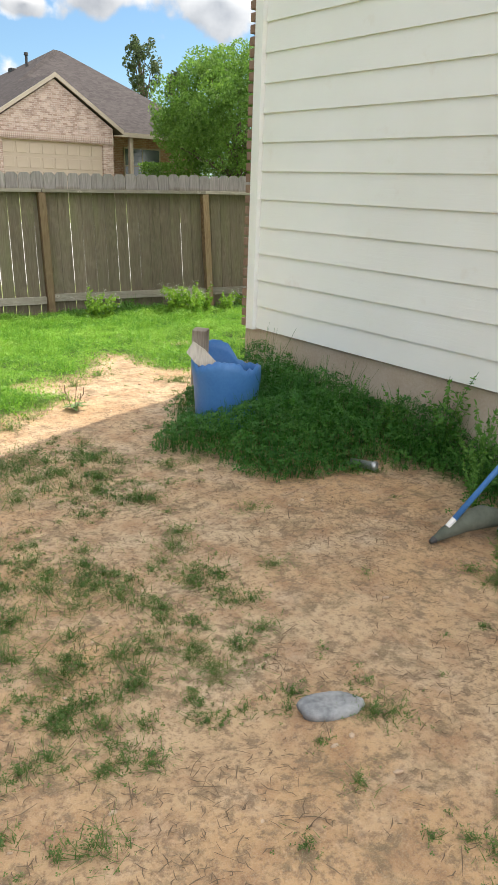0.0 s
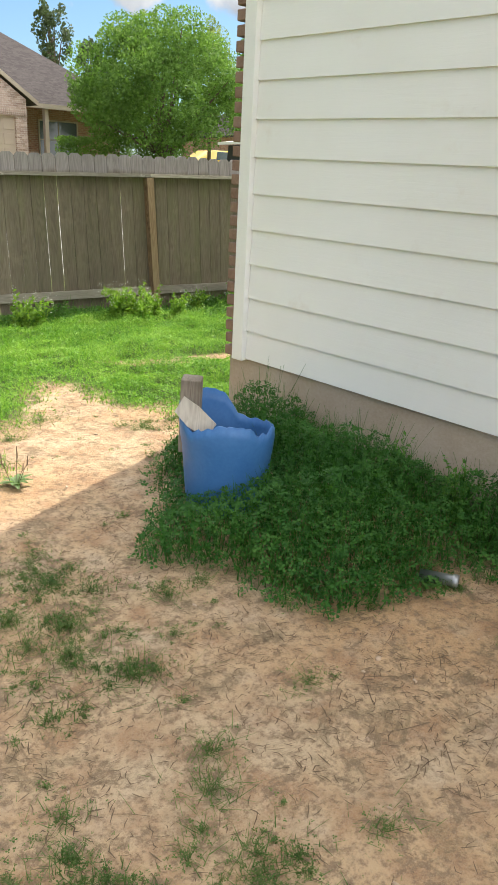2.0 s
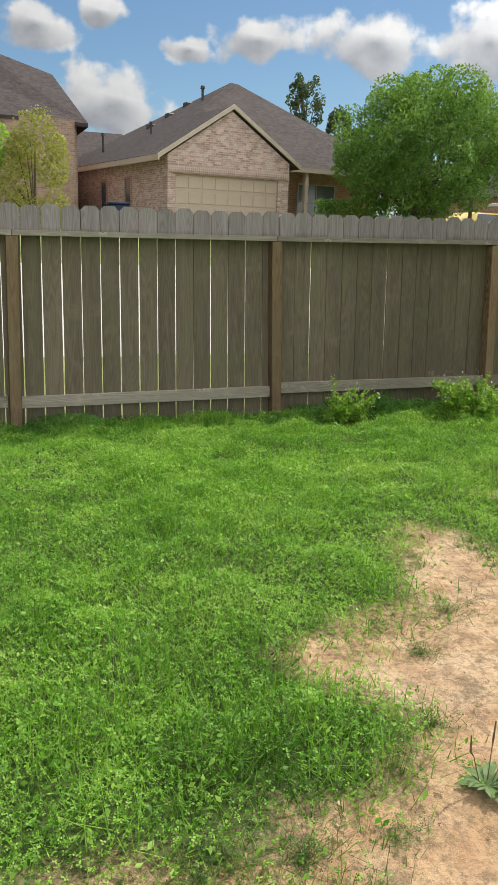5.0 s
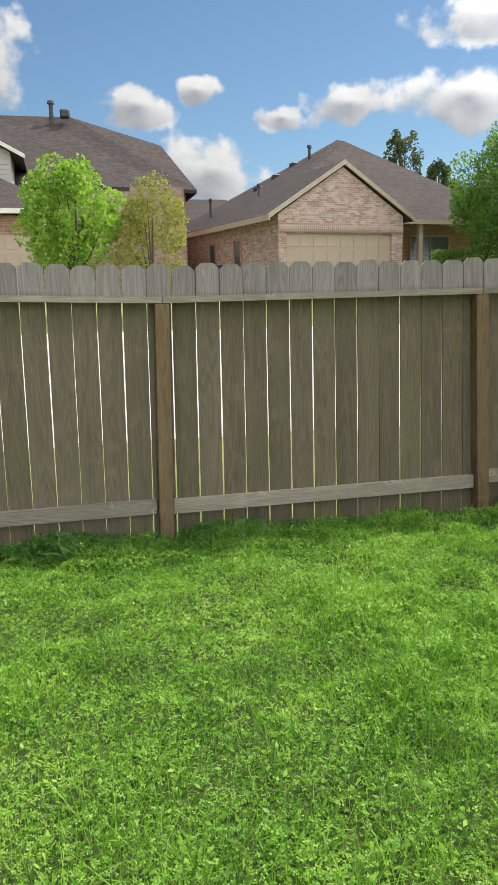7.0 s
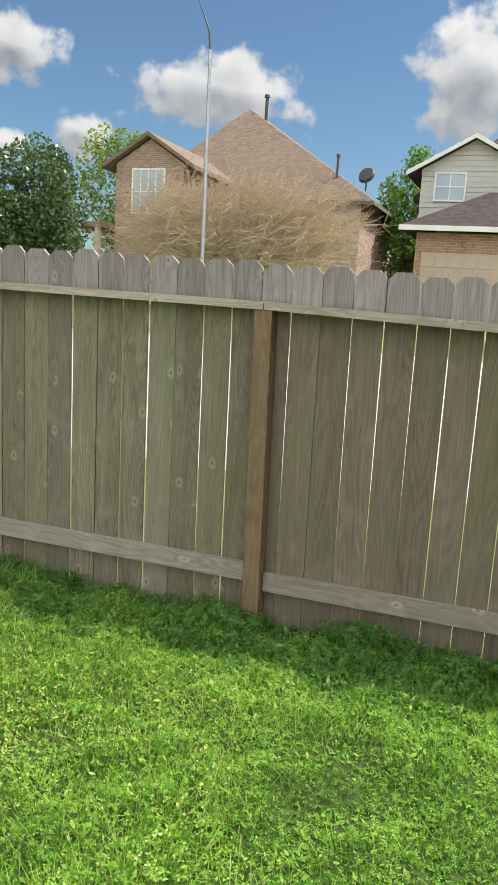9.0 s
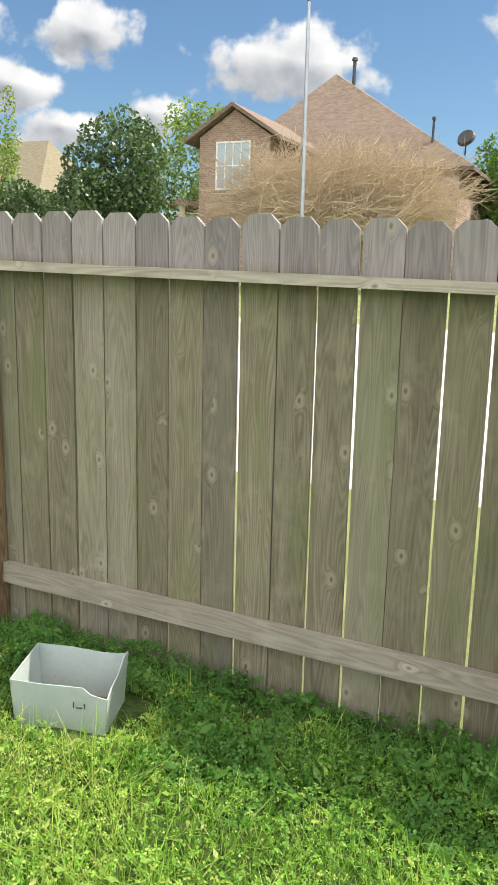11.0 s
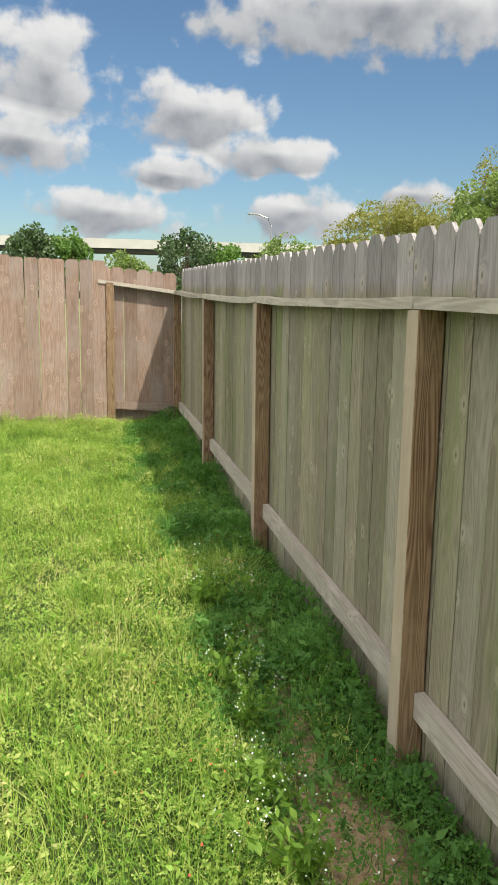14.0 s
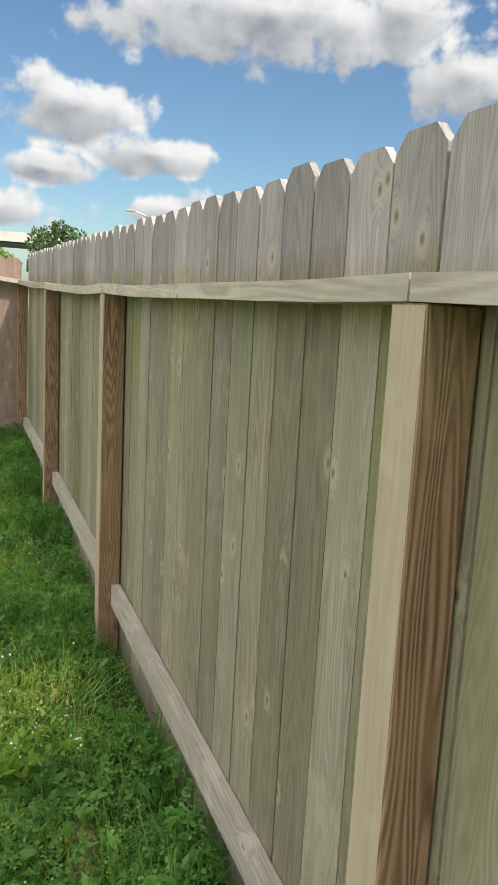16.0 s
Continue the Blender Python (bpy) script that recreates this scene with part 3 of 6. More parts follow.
BARE = [(2.66, 7.50), (3.10, 7.35), (3.02, 6.9), (3.15, 6.45), (3.3, 6.2), (3.3, -4), (-3.5, -4), (-2.4, 2.6), (-0.7, 4.5), (0.2, 5.25), (0.72, 5.50), (1.12, 5.58), (1.42, 5.66), (1.60, 5.85), (1.62, 6.22), (2.15, 6.62)]
STRIP = [(3.35, 7.85), (4.0, 7.72), (5.2, 7.4), (5.2, 7.05), (4.2, 7.35), (3.5, 7.6)]
CLUMP = [(1.98, 4.5), (2.12, 4.05), (2.55, 3.78), (3.05, 3.85), (3.25, 3.25), (3.7, 3.0), (3.42, 5.7), (2.9, 5.75), (2.45, 5.45)]
WORN = [(-7.2, 9.95), (-5.2, 9.72), (-4.6, 9.78), (-4.7, 9.95), (-6.2, 10.06)]


def growth(x, y):
    """How thickly green grows, from 0 to 1."""
    jag = (clumpy(x, y, 0.42, 31) - 0.5) * 0.75
    bare = np.clip((inside(x, y, BARE) + jag) / 0.55 + 0.4, 0, 1)
    bare = np.maximum(bare, np.clip((inside(x, y, STRIP) + jag * 0.35) / 0.16 + 0.5, 0, 1) * 0.9)
    bare = np.maximum(bare, np.clip((inside(x, y, WORN) + jag * 0.4) / 0.15 + 0.4, 0, 1) * 0.75)
    return 1 - bare


# ---- the ground ----
def spread(lo, hi, step, far):
    near_ = np.arange(lo, hi + step / 2, step)
    grow_ = np.cumsum(step * 1.33 ** np.arange(1, 60))
    grow_ = grow_[grow_ < far]
    return np.concatenate([(lo - grow_)[::-1], near_, hi + grow_])


def build_ground():
    xs, ys = spread(-13.2, 4.0, 0.05, 1500), spread(0.6, 10.6, 0.05, 1500)
    X, Y = np.meshgrid(xs, ys)
    Z = ground_z(X, Y)
    co = np.stack([X, Y, Z], -1).reshape(-1, 3).astype(np.float32)
    ny, nx = X.shape
    idx = np.arange(nx * ny).reshape(ny, nx)
    f = np.stack([idx[:-1, :-1], idx[:-1, 1:], idx[1:, 1:], idx[1:, :-1]], -1).reshape(-1, 4).astype(np.int32)
    me = bpy.data.meshes.new("ground")
    me.vertices.add(len(co))
    me.vertices.foreach_set("co", co.ravel())
    me.loops.add(f.size)
    me.loops.foreach_set("vertex_index", f.ravel())
    me.polygons.add(len(f))
    me.polygons.foreach_set("loop_start", np.arange(0, f.size, 4, dtype=np.int32))
    me.polygons.foreach_set("use_smooth", np.ones(len(f), bool))
    me.update(calc_edges=True)
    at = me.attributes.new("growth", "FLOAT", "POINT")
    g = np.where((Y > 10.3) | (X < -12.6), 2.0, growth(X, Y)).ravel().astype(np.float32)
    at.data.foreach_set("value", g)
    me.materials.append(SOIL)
    return tagged(new("ground", me), "sandy bare soil with worn patches under the lawn", "ground", kind="structure")


build_ground()


def build_road():
    """A pale concrete street that lies along the far side of the fence."""
    xs, ys = np.linspace(-70, 70, 71), np.linspace(12.4, 21.0, 18)
    bm = bmesh.new()
    rows = [[bm.verts.new((x, y, float(ground_z(x, y)) + 0.03 - (0.2 if k in (0, len(ys) - 1) else 0))) for x in xs] for k, y in enumerate(ys)]
    for a, b in zip(rows, rows[1:]):
        for i in range(len(xs) - 1):
            bm.faces.new((a[i], a[i + 1], b[i + 1], b[i]))
    tagged(new("road", mesh_of("road", bm, PALE_CONCRETE)), "pale concrete street beyond the fence", "road", kind="structure")


build_road()


def scatter(n, x0, x1, y0, y1):
    return rng.uniform(x0, x1, n), rng.uniform(y0, y1, n)


def trefoils(P, size, up=1.1):
    """A clover leaf at each place: three rounded leaflets that share one tilt."""
    n = len(P)
    nor = unit(rng.normal(size=(n, 3)) * 0.55 + np.array([0, 0, up]))
    a = unit(np.cross(nor, rng.normal(size=(n, 3))))
    b = np.cross(nor, a)
    s = (np.asarray(size) * rng.uniform(0.6, 1.35, n))[:, None]
    out = []
    for turn in (0.0, 2.1, 4.2):
        d = a * math.cos(turn) + b * math.sin(turn)
        w = b * math.cos(turn) - a * math.sin(turn)
        dip = nor * s * 0.14
        out.append(np.stack([P, P + d * s * 0.62 + w * s * 0.36 - dip, P + d * s * 0.98 - dip * 0.5, P + d * s * 0.62 - w * s * 0.36 - dip], axis=1))
    return np.concatenate(out)


def mounds(x, y):
    """Height of the growth over the soil: knee-deep tussocks, trodden hollows and small heads."""
    broad = clumpy(x, y, 0.55, 61)
    head = clumpy(x, y, 0.19, 63)
    return np.clip(0.012 + 0.15 * np.clip(broad - 0.26, 0, 1) ** 1.3 + 0.19 * np.clip(head - 0.38, 0, 1), 0.012, 0.26)


def build_lawn():
    """Burr clover, grass and broad-leaved weeds, mixed in drifts."""
    green, dry = [], []
    for n, x0, x1, y0, y1, big in ((330000, -12.5, -1.5, 7.0, 10.05, 1.0), (430000, -1.5, 5.4, 4.3, 10.05, 1.0), (30000, -12.5, 0.0, -2.0, 7.0, 2.0), (12000, 5.4, 9.5, 5.95, 10.26, 1.6)):
        x, y = scatter(n, x0, x1, y0, y1)
        boxed = (np.abs(x + 2.74) < 0.22) & (np.abs(y - 9.76) < 0.19)
        keep = ~boxed & (rng.random(n) < growth(x, y) ** 1.3 * (0.5 + 0.8 * clumpy(x, y, 0.3, 51))) & ~((x > 3.28) & (y < 6.02 + 0.1 * np.clip(x - 3.3, 0, 9)))
        x, y = x[keep], y[keep]
        h = mounds(x, y) * big * (0.35 + 0.65 * growth(x, y))
        P = np.stack([x, y, ground_z(x, y)], 1)
        drift = value_noise(x, y, 0.8, 71) + 0.5 * (value_noise(x, y, 0.22, 73) - 0.5)
        west = np.clip((-x - 1) / 4, 0, 1)
        pick = rng.random(len(x))
        grass = pick < 0.34 + 0.18 * west + 0.5 * (drift - 0.5)
        clover = ~grass & (pick < 0.90)
        coarse = ~grass & ~clover
        lift = np.stack([np.zeros(len(x)), np.zeros(len(x)), h * (0.45 + 0.55 * rng.beta(2.2, 1.1, len(x)))], 1)
        sets = (blades(P[grass] - np.array([0, 0, 0.004]), h[grass] * 1.35 + 0.014, 0.0042 * big, 1.2),
                trefoils((P + lift)[clover], 0.0082 * big * np.where(drift[clover] > 0.62, 1.4, 1.0)),
                leaves((P + lift)[coarse], 0.026 * big, 0.9, 0.46))
        for co in sets:
            yellow = rng.random(len(co)) < np.clip((-co[:, 0, 0] - 0.3) / 4, 0, 0.8)
            green.append(co[~yellow])
            dry.append(co[yellow])
    tagged(new("lawn", quads("lawn", np.concatenate(green), LAWN)), "overgrown sunlit lawn of clover and grass", "grass", kind="stuff")
    tagged(new("dry_lawn_grass", quads("dry_lawn_grass", np.concatenate(dry), LAWN_DRY)), "yellow-green grass mixed into the lawn", "grass", kind="stuff")


def build_fence_weeds():
    """Ranker growth along the foot of the fence, its darker leaves also deepening the shade strip."""
    n = 120000
    x, y = scatter(n, -12.5, 6.6, 9.45, 10.26)
    dense = clumpy(x, y, 0.36, 81)
    keep = rng.random(n) < (0.35 + 1.1 * (dense - 0.25)) * np.clip((y - 9.42) / 0.25, 0.0, 1) * ((np.abs(x + 2.74) > 0.22) | (np.abs(y - 9.76) > 0.19)) * np.clip(growth(x, y) + 0.1, 0, 1)
    x, y, dense = x[keep], y[keep], dense[keep]
    low = np.interp(x, [-6.4, -5.9, -4.2, -3.4, 2.5, 3.2], [1.0, 0.5, 0.45, 0.5, 0.5, 0.9])
    hgt = (0.03 + 0.34 * np.clip(dense - 0.27, 0, 1)) * np.clip((y - 9.4) / 0.5, 0.3, 1.15) * low
    P = np.stack([x, y, ground_z(x, y)], 1)
    pick = rng.random(len(x))
    k, broad = pick < 0.28, pick > 0.93
    c = ~k & ~broad
    up = np.stack([np.zeros(len(x)), np.zeros(len(x)), (1 - 0.75 * rng.random(len(x)) ** 1.6) * hgt], 1)
    out = np.concatenate([blades(P[k], hgt[k] * 1.25 + 0.01, 0.006, 0.8), trefoils((P + up)[c], 0.0165), leaves((P + up)[broad], 0.062, 0.75, 0.36)])
    return tagged(new("fence_weeds", quads("fence_weeds", out, WEEDY)), "dark green weeds along the fence foot", "weeds", kind="stuff")


def build_clump():
    """The mound of clover in the shade of the house."""
    n = 62000
    x, y = scatter(n, 1.7, 3.68, 2.0, 5.8)
    d = inside(x, y, CLUMP) + (clumpy(x, y, 0.35, 91) - 0.5) * 0.42
    wallside = np.clip((x - 2.72 - np.clip(y - 3.1, 0, 0.3)) / 0.35, 0, 1) * (0.5 + 0.5 * (clumpy(x, y, 0.3, 95) > 0.45))
    dd = np.maximum(d, np.where(y < 3.8, wallside * 0.22 - 0.1, -1))
    keep = (rng.random(n) < np.clip(dd / 0.16 + 0.25, 0, 1)) & (np.hypot(x - 2.59, y - 4.87) > 0.215) & (x < 3.34 + 0.098 * (5.85 - y))
    x, y, dd = x[keep], y[keep], dd[keep]
    hgt = 0.05 + 0.25 * np.clip(dd / 0.5, 0, 1) * (0.55 + 0.9 * clumpy(x, y, 0.28, 97)) * (1 + 0.55 * np.clip((x - 2.85) / 0.3, 0, 1))
    hgt = hgt * np.clip((np.hypot(x - 2.52, y - 4.80) - 0.10) / 0.3, 0.75, 1)
    P = np.stack([x, y, ground_z(x, y)], 1)
    k = rng.random(len(x)) < 0.22
    L = P[~k].copy()
    L[:, 2] += (1 - rng.random(len(L)) ** 2 * 0.75) * hgt[~k]
    out = np.concatenate([blades(P[k], hgt[k] * 1.15, 0.005, 0.6), trefoils(L, 0.0155, 1.2)])
    return tagged(new("clover_mound", quads("clover_mound", out, CLOVER)), "dense dark green clover mound beside the house wall", "clover", kind="stuff")


def build_tufts():
    """Single tufts of grass and clover on the bare soil, thicker towards the lawn."""
    n = 7600
    x, y = scatter(n, -2.0, 3.25, -0.5, 7.6)
    want = np.clip((clumpy(x, y, 0.5, 101) - 0.50) * 3.2 + np.clip((1.45 - x) * 0.75, -0.35, 0.55) + 0.28 * (y > 4.6) + 0.2 * ((y > 2.2) & (y < 4.8) & (x < 1.7)) - 0.25 * (y < 2.0) + 0.5 * growth(x, y) + 0.3 * ((x < 1.35) & (y > 4.1)) + 0.12 * (y > 5.0), 0.025, 0.95)
    keep = (rng.random(n) < want) & (growth(x, y) < 0.7)
    x, y = x[keep], y[keep]
    size = rng.uniform(0.12, 1.0, len(x)) ** 2.2 * np.where((x < 1.35) & (y > 4.1), 1.6, 1.0)
    # the stout tufts in the shade beside the trodden way
    x = np.concatenate([x, (1.68, 1.52, 1.35, 0.85, 1.20, 0.91, 1.44, 1.57, 1.21, 1.05, 0.94, 0.91, 0.98, 1.14, 1.00, 0.76, 1.51, 0.68, 0.67, 1.30, 2.02, 1.81, 1.46, 1.02, 0.80, 1.22, 0.70, 0.48, 0.95, 0.60, 0.30, 0.86, 2.30, 1.95, 1.60)])
    y = np.concatenate([y, (4.43, 4.25, 4.21, 4.42, 4.20, 4.22, 4.05, 3.92, 4.68, 4.14, 3.49, 3.23, 3.08, 3.04, 2.70, 3.06, 3.38, 2.84, 2.01, 5.26, 6.20, 5.80, 5.42, 4.95, 5.12, 5.44, 4.72, 5.00, 5.32, 5.30, 4.75, 4.55, 6.45, 6.40, 5.65)])
    size = np.concatenate([size, rng.uniform(0.9, 1.9, len(x) - len(size))])
    count = (16 + 150 * size).astype(int)
    cx, cy, cs = np.repeat(x, count), np.repeat(y, count), np.repeat(size, count)
    r = np.abs(rng.normal(size=len(cx))) * 0.05 * (0.3 + cs)
    a = rng.uniform(0, 2 * np.pi, len(cx))
    px, py = cx + r * np.cos(a), cy + 0.8 * r * np.sin(a)
    P = np.stack([px, py, ground_z(px, py)], 1)
    k = rng.random(len(P)) < 0.55
    L = P[~k].copy()
    L[:, 2] += rng.random(len(L)) * (0.012 + 0.032 * cs[~k])
    out = np.concatenate([blades(P[k], 0.012 + 0.030 * cs[k], 0.0026, 1.9), trefoils(L, 0.0062, 1.0)])
    return tagged(new("grass_tufts", quads("grass_tufts", out, TUFT)), "sparse grass tufts on the bare soil", "grass", kind="stuff")


def build_litter():
    """Dry stalks and twigs that lie on the soil."""
    n = 52000
    x, y = scatter(n, -1.6, 3.2, -0.2, 7.5)
    keep = (growth(x, y) < 0.8) & (rng.random(n) < 0.12 + 3.0 * np.clip(clumpy(x, y, 0.3, 111) - 0.42, 0, 1) + 0.25 * np.clip(1.4 - x, 0, 1) - 0.25 * (y > 5.0))
    x, y = x[keep], y[keep]
    n = len(x)
    ln = rng.uniform(0.005, 0.024, n) * np.where(rng.random(n) < 0.05, 2.6, 1)
    th = rng.uniform(0, 2 * np.pi, n)
    d = np.stack([np.cos(th), np.sin(th), rng.uniform(-0.05, 0.25, n)], 1)
    s = np.stack([-np.sin(th), np.cos(th), np.zeros(n)], 1) * rng.uniform(0.0008, 0.0022, n)[:, None]
    P = np.stack([x, y, ground_z(x, y) + 0.005], 1)
    bend = s * rng.normal(size=(n, 1)) * 3
    a, b, c = P - d * ln[:, None], P + bend, P + d * ln[:, None]
    out = np.concatenate([np.stack([a - s * 0.5, b - s, b + s, a + s * 0.5], 1), np.stack([b - s, c - s * 0.3, c + s * 0.3, b + s], 1)])
    return tagged(new("plant_litter", quads("plant_litter", out, LITTER)), "dry brown stalks and twigs on soil", "litter", kind="stuff")


build_lawn()
build_fence_weeds()
build_clump()
build_tufts()
build_litter()


# ---- the house beside the yard ----
WALL_X, CORNER_Y, SIDING_Z, LAP, HOUSE_TURN, HOUSE_BACK = 3.32, 5.85, 0.475, 0.1945, 5.6, 0.1


def build_house():
    corner = Vector((WALL_X, CORNER_Y, SIDING_Z))
    turned = Matrix.Translation(corner) @ Matrix.Rotation(radians(HOUSE_TURN), 4, "Z") @ Matrix.Rotation(radians(1.5), 4, "X") @ Matrix.Translation(-corner)
    house = thing("house", "white lap-sided house with a brick front", "house", m=turned)
    part("wall", solid([(WALL_X + 0.05, 13.0, HOUSE_BACK, CORNER_Y - 0.012, 0.40, 5.75)]), WHITE_TRIM, house)
    part("foundation", solid([(WALL_X + 0.035, 13.02, HOUSE_BACK, CORNER_Y + 0.08, -0.3, 0.465)], 0.006), CONCRETE, house, "dirt-splashed concrete foundation")
    for k in range(27):
        z = SIDING_Z + (k - 1) * LAP + 0.17 if k else SIDING_Z
        top = SIDING_Z + 0.17 + k * LAP + 0.03
        outline = [(WALL_X + 0.006, z), (WALL_X + 0.046, z), (WALL_X + 0.049, top), (WALL_X + 0.022, top)]
        bm = prism([(a, zz) for a, zz in outline], CORNER_Y - 0.092 - HOUSE_BACK, "y")
        bmesh.ops.translate(bm, verts=bm.verts[:], vec=(0, HOUSE_BACK, 0))
        part("siding_board", bm, SIDING, house)
    part("corner_trim", solid([(WALL_X - 0.022, WALL_X + 0.05, CORNER_Y - 0.09, CORNER_Y, 0.462, 5.7)], 0.003), SIDING, house, "white corner board")
    # hip roof with a small overhang
    bm = bmesh.new()
    x0, x1, y0, y1, z, zt = WALL_X - 0.40, 13.4, HOUSE_BACK - 0.35, CORNER_Y + 0.30, 5.75, 7.6
    v = [bm.verts.new(p) for p in ((x0, y0, z), (x1, y0, z), (x1, y1, z), (x0, y1, z), (x0 + 3.1, (y0 + y1) / 2, zt), (x1 - 3.1, (y0 + y1) / 2, zt), (x0, y0, z - 0.15), (x1, y0, z - 0.15), (x1, y1, z - 0.15), (x0, y1, z - 0.15))]
    for f in ((0, 1, 5, 4), (1, 2, 5), (2, 3, 4, 5), (3, 0, 4), (0, 1, 7, 6), (1, 2, 8, 7), (2, 3, 9, 8), (3, 0, 6, 9), (6, 7, 8, 9)):
        bm.faces.new([v[i] for i in f])
    bmesh.ops.recalc_face_normals(bm, faces=bm.faces[:])
    part("roof", bm, ROOF_GREY, house)
    # the brick front, round the corner from the siding
    front = part("brick_front", solid([(WALL_X + 0.06, 13.0, CORNER_Y, CORNER_Y + 0.085, 0.465, 5.7)]), PALE_CONCRETE, house, "mortar bed of the brick front")
    pieces = [mesh_of("brick", solid([(0, 0.194, 0, 0.092, 0, 0.057)], 0.004), BRICK_NEAR), mesh_of("brick", solid([(0, 0.092, 0, 0.092, 0, 0.057)], 0.004), BRICK_NEAR)]
    for k in range(45):
        z = 0.47 + k * 0.0765
        x = WALL_X + 0.006
        row = (0, 0, 0) if k % 2 else (1, 0, 0)
        for piece in row:
            b = part("brick", pieces[piece], None, front)
            b.location = (x + random.uniform(-0.002, 0.002), CORNER_Y + 0.004 + random.uniform(0, 0.004), z)
            x += (0.204, 0.102)[piece]


build_house()

# ---- the back fence ----
POSTS_X = (9.7, 7.5, 5.29, 3.085, 0.90, -1.303, -3.568, -5.86, -8.14, -10.22, -12.48)
LEAN = (-3.0, -3.0, -3.4, -2.3, 1.0, -1.2, -1.0, -1.5, -2.8, -2.8, -2.6)
RAIL_Z = (1.53, 1.53, 1.515, 1.49, 1.475, 1.542, 1.566, 1.536, 1.50, 1.485, 1.49)
FENCE_Y = 10.19
OPEN_SEAMS = (-2.425, -2.126, -1.98, -1.53, -3.16, -4.366, -3.763, -2.725)   # joints that have opened as the boards shrank
PICKET_TOP = (1.74, 1.74, 1.73, 1.70, 1.680, 1.742, 1.786, 1.772, 1.76, 1.755, 1.74)


def picket_mesh(width, height, material, ear=0.032, thick=0.016, warp=0.0):
    """A dog-eared fence board, standing at z = 0, its face towards -y."""
    w = width / 2
    bm = bmesh.new()
    rows = []
    for z, half in ((-0.14, w), (height * 0.33, w), (height * 0.66, w), (height - ear, w), (height, w - ear)):
        bow = warp * math.sin(math.pi * max(z, 0) / height)
        rows.append([bm.verts.new(p) for p in ((-half + bow, 0, z), (half + bow, 0, z), (half + bow, thick, z), (-half + bow, thick, z))])
    for a, b in zip(rows, rows[1:]):
        for i in range(4):
            bm.faces.new((a[i], a[(i + 1) % 4], b[(i + 1) % 4], b[i]))
    bm.faces.new(rows[0][::-1])
    bm.faces.new(rows[-1])
    bmesh.ops.recalc_face_normals(bm, faces=bm.faces[:])
    return mesh_of("picket", bm, material)


